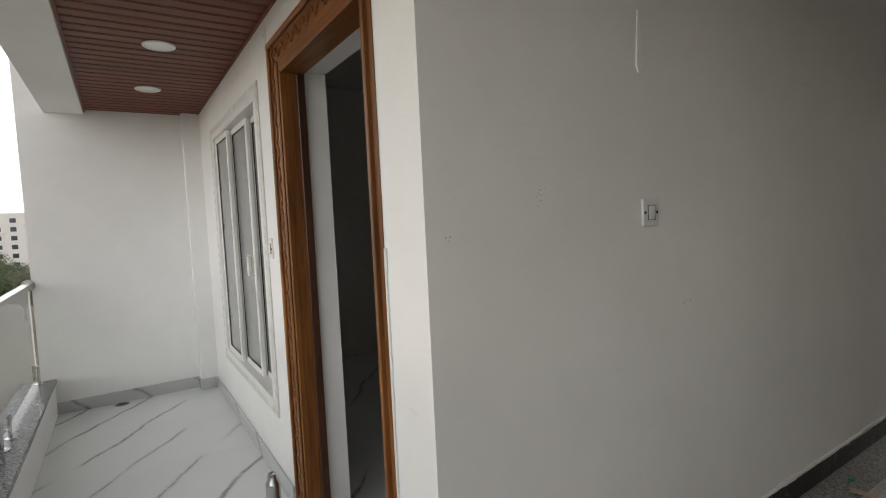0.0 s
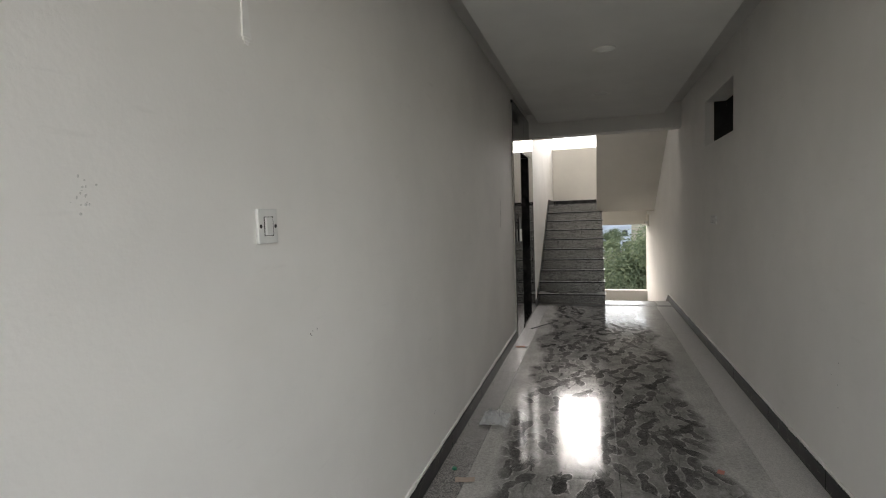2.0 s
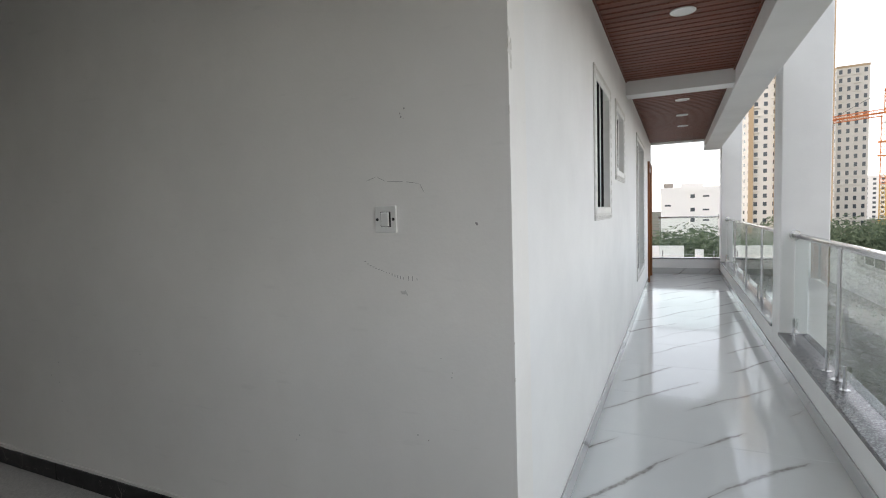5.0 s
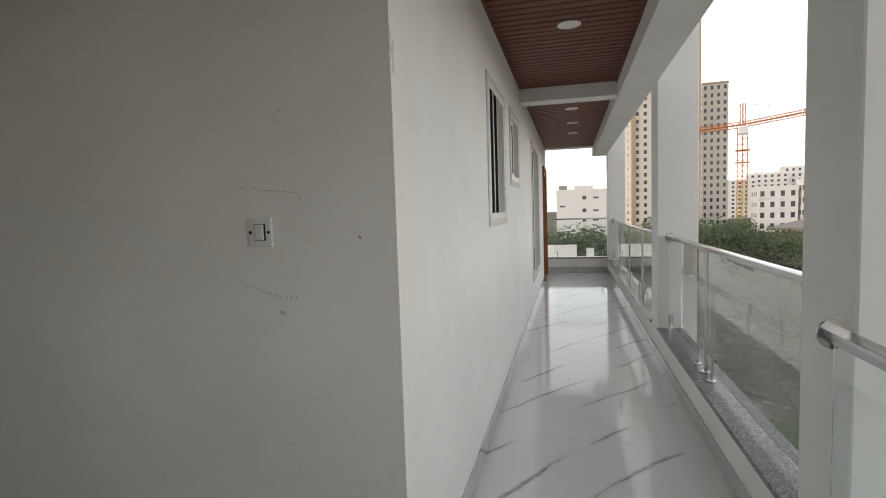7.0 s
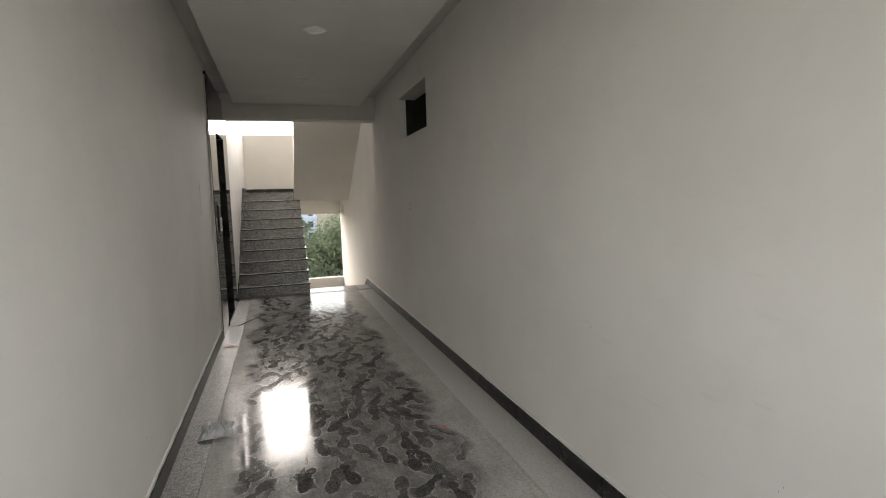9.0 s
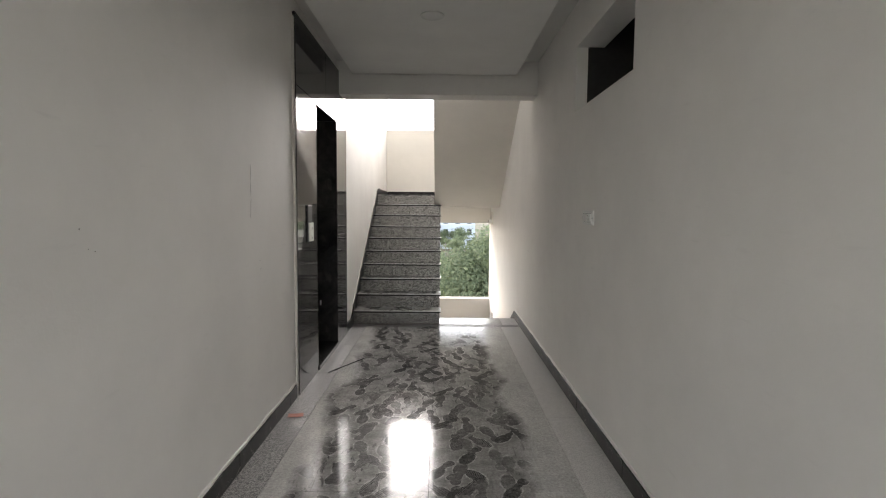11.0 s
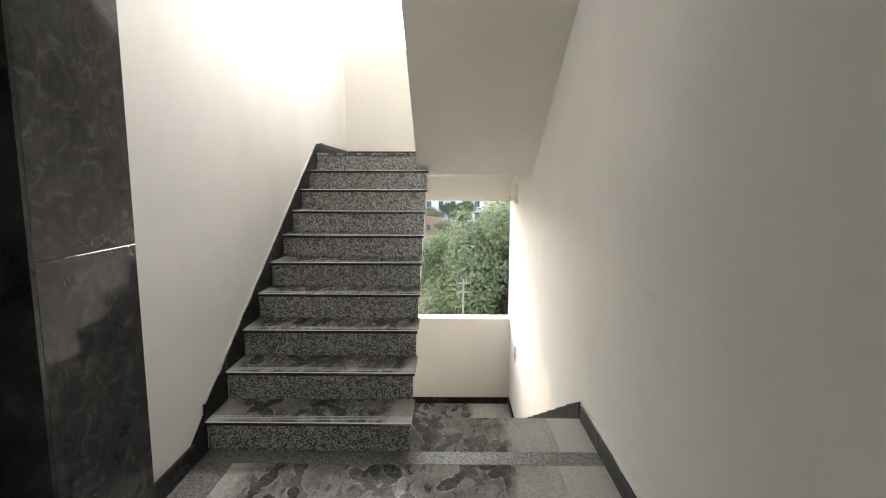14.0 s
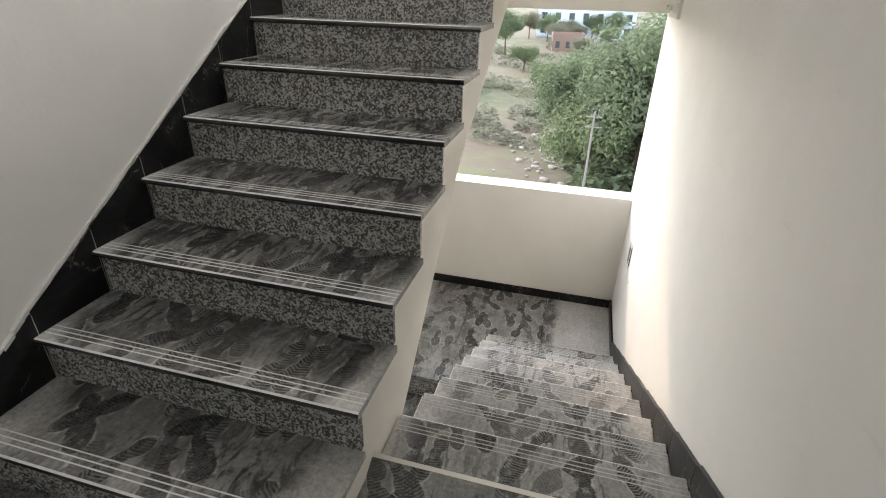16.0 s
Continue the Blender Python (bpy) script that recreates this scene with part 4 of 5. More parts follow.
def sliding_window(name, o, yf, sashes=3, ajar=False, glazing=M_DARKGLASS):
    x0, x1, z0, z1 = o
    win = tagged(new(name), "white sliding window with grey glass and carved white border", "window", kind="structure")
    bm = bmesh.new()
    scallops(bm, x0, x1, z0, z1, yf)
    part("carved_border", bm, M_TRIM, win, "white carved border with scallops")
    f = 0.045
    bm = bmesh.new()
    for a, b, c, d in ((x0, x1, z1 - f, z1), (x0, x1, z0, z0 + f), (x0, x0 + f, z0 + f, z1 - f), (x1 - f, x1, z0 + f, z1 - f)):
        soft_box(bm, a, b, yf - 0.012, yf + 0.11, c, d, 0.004)
    part("window_frame", bm, M_UPVC, win)
    iw = (x1 - x0 - 2 * f) / sashes
    for k in range(sashes):
        a = x0 + f + k * iw - (0.02 if k else 0)
        b = x0 + f + (k + 1) * iw + (0.02 if k < sashes - 1 else 0)
        y = yf + 0.008 + 0.032 * (k % 3)
        if ajar and k == 0:
            a, b, y = a + iw, b + iw, yf + 0.075
        bm = bmesh.new()
        s = 0.038
        for p, q, c, d in ((a, b, z1 - f - s, z1 - f), (a, b, z0 + f, z0 + f + s), (a, a + s, z0 + f + s, z1 - f - s), (b - s, b, z0 + f + s, z1 - f - s)):
            soft_box(bm, p, q, y, y + 0.028, c, d, 0.004)
        sash = part("sash", bm, M_UPVC, win)
        part("pane", one(box, a + s - 0.004, b - s + 0.004, y + 0.011, y + 0.017, z0 + f + s - 0.004, z1 - f - s + 0.004), glazing, sash, "opaque glass pane, what shows in the glass put into its colour")
        bm = bmesh.new()
        for p, q, c, d in ((a + s, b - s, z1 - f - s - 0.006, z1 - f - s), (a + s, b - s, z0 + f + s, z0 + f + s + 0.006), (a + s, a + s + 0.006, z0 + f + s, z1 - f - s), (b - s - 0.006, b - s, z0 + f + s, z1 - f - s)):
            box(bm, p, q, y + 0.004, y + 0.0105, c, d)
        part("gasket", bm, M_GASKET, sash)
    if ajar:
        part("fly_screen", one(box, x0 + f, x0 + f + iw, yf - 0.006, yf - 0.003, z0 + f, z1 - f), M_SCREEN, win, "dark fly screen over the open half")
        part("screen_stile", one(soft_box, x0 + f + iw * 0.42, x0 + f + iw * 0.42 + 0.025, yf - 0.012, yf - 0.0062, z0 + f, z1 - f, 0.003), M_UPVC, win)
    # dark track channel in the frame
    part("track", one(box, x0 + f, x1 - f, yf - 0.0125, yf + 0.109, z0 + f, z0 + f + 0.004), M_UPVC, win)
    return win


w = sliding_window("window_1", WIN_A, YL, glazing=M_WINGLASS)
part("window_latch", one(soft_box, -2.2, -2.17, YL - 0.02, YL + 0.005, 1.17, 1.30, 0.006), M_UPVC, w)
sliding_window("window_2", WIN_B, YR, 2, True)
sliding_window("window_3", WIN_C, YR, 2)
sliding_window("window_4", WIN_D, YR, 3)

# --- glass railings ----------------------------------------------------


def railing(x0, x1, yc, zb, posts, ztop):
    r = thing("glass_railing", "glass balcony railing with round steel posts and flat steel handrail", "railing", "balcony railings")
    bm = bmesh.new()
    soft_box(bm, x0, x1, yc - 0.03, yc + 0.03, ztop - 0.035, ztop, 0.008, 2)
    part("handrail", bm, M_STEEL, r, "polished flat steel handrail", True)
    for x in (x0, x1):
        s = 0.012 if x == x0 else -0.012
        part("wall_flange", one(rod, (x, yc, ztop - 0.018), (x + s, yc, ztop - 0.018), 0.045, 20), M_STEEL, r, "", True)
    ends = sorted([x0, *posts, x1])
    for x in posts:
        p = part("post", one(rod, (x, yc, zb + 0.006), (x, yc, ztop - 0.034), 0.019, 14), M_STEEL, r, "", True)
        part("post_foot", one(rod, (x, yc, zb), (x, yc, zb + 0.008), 0.045, 18), M_STEEL, p, "", True)
    for a, b in zip(ends, ends[1:]):
        g0, g1 = a + (0.03 if a in posts else 0.02), b - (0.03 if b in posts else 0.02)
        g = part("glass_panel", one(soft_box, g0, g1, yc - 0.006, yc + 0.006, zb + 0.06, ztop - 0.036, 0.002), M_GLASS, r, "clear greenish glass panel")
        g.visible_shadow = False
        for x in (a + (0.2 if a in posts else 0.09), b - (0.2 if b in posts else 0.09)):
            c = part("glass_clamp", one(rod, (x, yc + 0.018, zb), (x, yc + 0.018, zb + 0.15), 0.011, 10), M_STEEL, r, "", True)
            part("clamp_foot", one(rod, (x, yc + 0.018, zb), (x, yc + 0.018, zb + 0.006), 0.03, 14), M_STEEL, c, "", True)
    return r


railing(2.62, 5.75, CURB_R - 0.11, 0.30, [4.38], 1.19)
railing(6.12, 12.25, CURB_R - 0.11, 0.30, [7.6, 9.1, 10.7], 1.19)
railing(END_L, 2.25, CURB_L - 0.11, 0.30, [-2.5, -0.9, 0.7], 1.11)
# end railing runs across
e = railing(0.0, 1.18, 0.0, 0.0, [], 0.89)
e.matrix_basis = pose(END_R + 0.1, CURB_R + 0.02, 0.35, 0, 0, 90)

# --- lamps -------------------------------------------------------------


def downlight(x, y, z, r=0.085):
    lamp = thing("downlight", "round white recessed ceiling downlight, switched off", "ceiling light", "downlights")
    bm = bmesh.new()
    lathe(bm, [(r * 0.82, 0.006), (r * 0.84, -0.006), (r * 0.97, -0.007), (r, -0.003), (r, 0.0)], 32)
    part("rim", bm, M_PLASTIC, lamp, "", True)
    bm = bmesh.new()
    lathe(bm, [(r * 0.835, 0.004), (r * 0.83, -0.0045), (r * 0.5, -0.0055), (0.002, -0.006)], 32)
    part("diffuser", bm, M_DIFF, lamp, "white diffuser disc", True)
    lamp.location = (x, y, z)
    return lamp


first = downlight(1.005, -4.07, PANEL)
for x, y, z in ((1.0, -2.48, PANEL), (-2.115, -8.49, CEIL_L), (-3.14, -8.50, CEIL_L), (4.45, -8.66, CEIL_R), (7.7, -8.69, CEIL_R), (8.9, -8.7, CEIL_R), (10.05, -8.72, CEIL_R)):
    copy_thing(first, pose(x, y, z - (0.004 if z != PANEL else 0)))

# --- switches ----------------------------------------------------------


def switch(x, y, z, face, wide=0.09, high=0.1, rockers=1, label="white plastic wall switch with one rocker"):
    """face: +1 looks to +x, -1 to -x, 0 looks to -y."""
    s = thing("wall_switch", label, "switch", "wall switches")
    part("plate", one(soft_box, -wide / 2, wide / 2, -0.010, 0.0, -high / 2, high / 2, 0.004, 2), M_PLASTIC, s)
    step = wide * 0.8 / max(rockers, 1)
    for k in range(rockers):
        cx = -wide * 0.4 + step * (k + 0.5)
        q = part("rocker", one(soft_box, cx - min(0.017, step * 0.42), cx + min(0.017, step * 0.42), -0.016, -0.010, -0.026, 0.026, 0.003), M_PLASTIC, s)
    if rockers == 1:
        for cx in (-0.034, 0.034):
            part("screw_slot", one(rod, (cx, -0.0108, 0), (cx, -0.0098, 0), 0.006, 8), M_DARK, s)
        for sx in (-1, 1):
            bm = bmesh.new()
            box(bm, *sorted((sx * 0.0165, sx * (0.0195 if sx < 0 else 0.0235))), -0.0106, -0.0098, -0.028, 0.028)
            box(bm, -0.0165, 0.0165, -0.0106, -0.0098, *sorted((sx * 0.0255, sx * 0.0275)))
            part("gap", bm, M_DARK, s, "dark gap beside the rocker")
    s.matrix_basis = pose(x, y, z, 0, 0, {1: 90, -1: -90, 0: 0}[face])
    return s


switch(0.0, -7.118, 1.468, 1)
switch(W, -7.638, 1.44, -1)


def socket_plate(x, y, z):
    """A wide plate: two rockers, a three-pin socket and one more rocker."""
    s = thing("switch_plate", "white wide plastic switch plate with rockers and a socket", "switch", "wall switches")
    part("plate", one(soft_box, -0.118, 0.118, -0.012, 0.0, -0.047, 0.047, 0.006, 2), M_PLASTIC, s)
    part("inner_frame", one(holed, 1, -0.0145, -0.0115, -0.100, 0.100, -0.034, 0.034, [(-0.094, 0.094, -0.029, 0.029)]), M_PLASTIC, s)
    part("gap", one(box, -0.094, 0.094, -0.0128, -0.0119, -0.029, 0.029), M_DARK, s, "dark gap round the modules")
    for x0, x1 in ((-0.092, -0.049), (-0.046, -0.002), (0.051, 0.092)):
        part("rocker", one(soft_box, x0, x1, -0.019, -0.012, -0.027, 0.027, 0.003), M_PLASTIC, s)
    sock = part("socket_face", one(soft_box, 0.002, 0.048, -0.0165, -0.012, -0.027, 0.027, 0.002), M_PLASTIC, s)
    for hx, hz, hr in ((0.025, 0.014, 0.0045), (0.015, -0.008, 0.0035), (0.035, -0.008, 0.0035)):
        part("pin_hole", one(rod, (hx, -0.0169, hz), (hx, -0.0160, hz), hr, 10), M_DARK, sock)
    for hx in (-0.109, 0.109):
        part("screw", one(rod, (hx, -0.0128, 0), (hx, -0.0115, 0), 0.005, 10), M_DARK, s)
    s.matrix_basis = pose(x, y, z, 0, 0, -90)
    return s


socket_plate(W, -2.805, 1.355)
switch(-1.63, YL, 1.36, 0, 0.07, 0.11, 1, "white switch plate beside the carved door frame")

# --- marks and patches on the walls ------------------------------------


def smear(name, pts, x, side, r, mat, label):
    """A flat ragged streak on a corridor wall through (y, z) points."""
    bm = bmesh.new()
    for (ya, za), (yb, zb) in zip(pts, pts[1:]):
        m = Matrix.Translation((x + side * 0.0006, (ya + yb) / 2, (za + zb) / 2)) @ Matrix.Rotation(-math.atan2(zb - za, yb - ya) * -1, 4, "X") @ Matrix.Diagonal((0.003 if mat == M_PATCH else 0.0012, math.hypot(yb - ya, zb - za) / 2 + r, r * random.uniform(0.7, 1.4), 1))
        bmesh.ops.create_icosphere(bm, subdivisions=1, radius=1.0, matrix=m)
    return tagged(part(name, bm, mat), label, "wall mark", kind="structure")


M_SCRATCH = plain("scratch_grey", (0.36, 0.35, 0.34), 0.9)
M_FAINT = plain("faint_smudge", (0.63, 0.62, 0.595), 0.9)
M_PATCH = plain("patched_putty", (0.90, 0.89, 0.87), 0.9)
random.seed(4)
drip = bmesh.new()
for k in range(24):
    z0 = 1.965 + k * 0.009
    half = 0.017 * (1 - k / 24) ** 0.8 * min(1.0, (k + 1) / 3) + 0.0015 + 0.002 * noise.noise(Vector((k * 0.7, 2, 0)))
    box(drip, 0.0, 0.002 + 0.25 * half, -7.159 - half, -7.159 + half, z0, z0 + 0.009)
setting("putty_drip", drip, M_PATCH, "white putty drip on the corridor wall", "wall mark")
smear("wall_crack", [(-7.555, 1.585), (-7.60, 1.60), (-7.64, 1.58), (-7.72, 1.575), (-7.78, 1.565), (-7.80, 1.53)], W, -1, 0.0013, M_SCRATCH, "grey crack outline around a patched box")
bm = bmesh.new()
for k in range(15):
    f_ = k / 14
    yy, zz = -7.535 - 0.165 * f_, 1.282 - 0.06 * f_ ** 0.7
    up = 0.0015 + 0.008 * max(0.0, f_ - 0.45) * random.uniform(0.6, 1.6)
    box(bm, W - 0.0008, W, yy - 0.0012 - 0.004 * (f_ < 0.5), yy + 0.0012, zz - up, zz + up * 0.7)
for yy, up in ((-7.722, 0.012), (-7.738, 0.013), (-7.757, 0.006)):
    box(bm, W - 0.0008, W, yy - 0.001, yy + 0.001, 1.218 - up * 0.5, 1.218 + up)
setting("wall_scratch", bm, M_SCRATCH, "row of short dark scratches curving across the wall", "wall mark")
smear("wall_crack", [(-3.261, 1.65), (-3.27, 1.55), (-3.265, 1.46), (-3.28, 1.335)], 0.0, 1, 0.0012, M_SCRATCH, "thin upright hairline crack in the plaster")
smear("wall_smudge", [(-7.69, 1.17), (-7.70, 1.165), (-7.707, 1.172), (-7.715, 1.16)], W, -1, 0.005, M_FAINT, "grey smudge on the wall")
smear("wall_dot", [(-7.997, 1.414), (-7.993, 1.42)], W, -1, 0.004, M_SCRATCH, "dark speck on the wall")


def specks(x, side, spots, mat, label):
    """Small flat spots on a corridor wall: (y, z, spread, count)."""
    for y, z, spread, count in spots:
        bm = bmesh.new()
        for k in range(count):
            m = Matrix.Translation((x + side * 0.0004, y + random.gauss(0, spread), z + random.gauss(0, spread * 1.3))) @ Matrix.Diagonal((0.001, random.uniform(0.0012, 0.0035), random.uniform(0.0012, 0.004), 1))
            bmesh.ops.create_icosphere(bm, subdivisions=1, radius=1.0, matrix=m)
        tagged(part("wall_specks", bm, mat), label, "wall mark", kind="structure")


specks(0.0, 1, [(-7.655, 1.54, 0.013, 16)], M_FAINT, "faint grey smudge of specks on the wall")
specks(0.0, 1, [(-8.0, 1.42, 0.012, 3), (-7.98, 1.52, 0.01, 2), (-5.6, 0.35, 0.02, 3), (-6.9, 1.1, 0.015, 4), (-4.6, 1.3, 0.02, 3), (-3.1, 1.1, 0.03, 2)], M_SCRATCH, "small dark specks on the plaster")
specks(W, -1, [(-7.2, 0.55, 0.02, 2), (-6.2, 0.75, 0.03, 2), (-5.5, 0.6, 0.05, 4), (-1.9, 1.95, 0.01, 3), (-1.7, 0.5, 0.05, 3), (-7.75, 0.62, 0.03, 2), (-7.9, 0.9, 0.03, 3), (-7.72, 1.82, 0.012, 4)], M_SCRATCH, "small dark specks on the plaster")
smear("putty_streak", [(-3.72, 2.9), (-3.73, 2.8), (-3.725, 2.72)], W, -1, 0.012, M_PATCH, "white putty drip below the ceiling")
bm = bmesh.new()
for k in range(26):
    z = k * 0.11 + random.uniform(0, 0.03)
    if random.random() < 0.55:
        q = Matrix.Translation((W + 0.002, YR + 0.001, z)) @ Matrix.Diagonal((random.uniform(0.002, 0.006), 0.003, random.uniform(0.006, 0.03), 1))
        bmesh.ops.create_icosphere(bm, subdivisions=1, radius=1.0, matrix=q)
for k in range(14):
    q = Matrix.Translation((W + random.uniform(0.0, 0.03), YR - 0.0005, random.gauss(1.975, 0.025))) @ Matrix.Diagonal((random.uniform(0.006, 0.016), 0.002, random.uniform(0.006, 0.022), 1))
    bmesh.ops.create_icosphere(bm, subdivisions=1, radius=1.0, matrix=q)
setting("corner_chips", bm, M_RAW, "chipped plaster along the wall corner", "trim")

# bulb holder on a raised patch, and an open junction box
bm = bmesh.new()
soft_box(bm, W - 0.022, W, 3.35, 3.80, 1.13, 1.37, 0.003)
setting("wall_block", bm, M_STAIRWALL, "raised plaster block under the landing", "trim")
h = thing("bulb_holder", "white plastic batten bulb holder without a bulb", "bulb holder")
bm = bmesh.new()
lathe(bm, [(0.035, 0.0), (0.035, 0.018), (0.024, 0.026), (0.019, 0.03), (0.019, 0.05), (0.015, 0.052)], 20)
part("base", bm, M_PLASTIC, h, "", True)
part("socket", one(lathe, [(0.014, 0.050), (0.014, 0.066), (0.010, 0.066)], 16), M_STEEL, h, "", True)
h.matrix_basis = pose(W - 0.022, 3.42, 1.2, 0, -90, 0)
jb = thing("junction_box", "open dark metal junction box in the stair wall", "junction box")
part("box", one(soft_box, W - 0.008, W + 0.05, 3.22, 3.32, -0.68, -0.52, 0.002), M_DARK, jb)
part("rim", one(holed, 0, W - 0.011, W - 0.0085, 3.20, 3.34, -0.70, -0.50, [(3.225, 3.315, -0.675, -0.525)]), M_RAW, jb)

# --- loose things ------------------------------------------------------
f = thing("steel_flask", "brushed steel drinking flask standing by the door", "flask")
bm = bmesh.new()
lathe(bm, [(0.034, 0.0), (0.036, 0.004), (0.036, 0.19), (0.034, 0.205), (0.022, 0.228), (0.022, 0.25), (0.019, 0.251), (0.019, 0.235), (0.001, 0.232)], 28)
part("body", bm, M_STEEL, f, "", True)
bm = bmesh.new()
lathe(bm, [(0.0225, 0.238), (0.0245, 0.239), (0.0245, 0.244), (0.0225, 0.245)], 28)
part("neck_ring", bm, M_STEEL, f, "", True)
f.location = (-1.40, -8.20, 0.0)

pl = thing("blank_plate", "small white oval cover plate above the door frame", "cover plate")
bm = bmesh.new()
lathe(bm, [(0.035, 0.0), (0.035, 0.004), (0.028, 0.007), (0.001, 0.008)], 24)
part("cover", bm, M_PLASTIC, pl, "", True)
part("screw", one(rod, (0, 0, 0.0078), (0, 0, 0.009), 0.004, 8), M_DARK, pl)
pl.matrix_basis = pose(-1.48, YL, 2.43, 90, 0, 0) @ Matrix.Diagonal((0.7, 1.3, 1, 1))

dr = thing("floor_drain", "round steel floor drain grating in the marble", "drain")
part("plate", one(lathe, [(0.055, 0.0), (0.055, 0.003), (0.047, 0.004), (0.001, 0.004)], 24), M_STEEL, dr, "", True)
for k in range(5):
    x = -0.03 + k * 0.015
    l = math.sqrt(max(0.04 ** 2 - x * x, 0.0001))
    part("slot", one(box, x - 0.003, x + 0.003, -l, l, 0.0042, 0.0046), M_DARK, dr)
dr.location = (-3.985, -8.84, 0.0)

M_FILM = Mat("clear_plastic_film", 0.10, 0.0, (0.90, 0.91, 0.91))
M_FILM.put("Transmission Weight", 0.4)
M_FILM = M_FILM.m
bm = bmesh.new()
bmesh.ops.create_grid(bm, x_segments=26, y_segments=26, size=0.13)
for v in bm.verts:
    p = Vector((v.co.x * 22, v.co.y * 22, 3.1))
    edge = max(abs(v.co.x), abs(v.co.y)) / 0.13
    v.co.z = 0.006 + max(0.0, (0.045 + 0.07 * noise.noise(p) + 0.05 * noise.noise(p * 2.3)) * (1.05 - edge ** 2))
    v.co.x += 0.02 * noise.noise(p * 0.7 + Vector((5, 0, 0)))
    v.co.y += 0.03 * noise.noise(p * 0.6 + Vector((0, 9, 0)))
bag = tagged(part("plastic_bag", bm, M_FILM), "crumpled clear plastic bag lying on the dusty floor", "plastic bag")
bag.location = (0.20, -4.84, 0.0)
bag.scale = (0.75, 0.85, 0.8)
M_PINK = plain("pink_paper", (0.50, 0.20, 0.16), 0.8)


def scrap(x, y, turn, w, l, mat, label):
    bm = bmesh.new()
    bmesh.ops.create_grid(bm, x_segments=8, y_segments=6, size=0.5)
    for v in bm.verts:
        u = v.co.copy()
        v.co = (u.x * w, u.y * l, 0.004 + 0.006 * abs(noise.noise(Vector((u.x * 4, u.y * 4, x * 7)))) + 0.004 * abs(u.x))
    bmesh.ops.solidify(bm, geom=bm.faces[:], thickness=0.001)
    o = tagged(part("paper_scrap", bm, mat), label, "paper scrap", "litter on the floor")
    o.matrix_basis = pose(x, y, 0, 0, 0, turn)
    return o


M_CARD = plain("pale_card", (0.45, 0.36, 0.30), 0.85)
scrap(0.10, -2.80, 10, 0.10, 0.06, M_PINK, "crumpled pink and white paper scrap on the floor")
cap = thing("bottle_cap", "small green plastic bottle cap on the dusty floor", "bottle cap", "litter on the floor")
part("shell", one(lathe, [(0.001, 0.011), (0.012, 0.011), (0.014, 0.009), (0.014, 0.0), (0.0125, 0.0)], 20), plain("green_plastic", (0.03, 0.28, 0.16), 0.35), cap, "", True)
cap.matrix_basis = pose(0.10, -5.60, 0.001)
scrap(1.56, -5.32, 70, 0.05, 0.035, M_PINK, "small red paper scrap among shoe prints")
scrap(0.19, -5.71, 15, 0.11, 0.05, M_CARD, "torn pale cardboard strip on the floor")
rodbm = bmesh.new()
rod(rodbm, (0.12, -1.89, 0.006), (0.36, -1.47, 0.006), 0.005, 8)
tagged(part("steel_rod", rodbm, M_DARK, None, "", True), "thin dark metal rod lying on the floor", "rod")

# --- outdoors ----------------------------------------------------------
GZ = -10.0
m = Mat("dry_ground", 0.95)
n1 = m.noise(0.03, 6, 0.6)
n2 = m.noise(0.35, 6, 0.65)
c = m.ramp(n1, [(0.36, (0.12, 0.092, 0.065)), (0.5, (0.14, 0.12, 0.09)), (0.62, (0.055, 0.07, 0.03))])
c = m.mix(m.span(n2, 0.45, 0.7), c, (0.12, 0.13, 0.06))
m.color(c)
m.bump(n2, 0.5, 0.4)
M_GROUND = m.m
bm = bmesh.new()
bmesh.ops.create_grid(bm, x_segments=60, y_segments=60, size=1500)
for v in bm.verts:
    v.co.z = GZ
setting("ground", bm, M_GROUND, "dry earth and scrub ground around the building", "ground")
M_FACADE = plain("far_white_render", (0.80, 0.78, 0.75), 0.8)
M_TOWER = plain("tower_cream", (0.72, 0.67, 0.60), 0.8)
M_TAN = plain("tower_tan", (0.50, 0.36, 0.22), 0.8)
M_BLUEWALL = plain("pale_blue_render", (0.50, 0.58, 0.68), 0.8)
M_WIN = plain("far_window_glass", (0.06, 0.07, 0.08), 0.15)
M_CONC = plain("raw_concrete", (0.33, 0.29, 0.25), 0.9, 0, 0.3)
M_ORANGE = plain("orange_crane_paint", (0.55, 0.17, 0.04), 0.6)
M_YELLOW = plain("yellow_crane_paint", (0.50, 0.30, 0.06), 0.6)
setting("own_facade", one(box, END_L - 0.2, END_R + 0.3, -9.4, 4.0, GZ, -1.9), M_OUT, "white lower storeys of the same building", "wall")


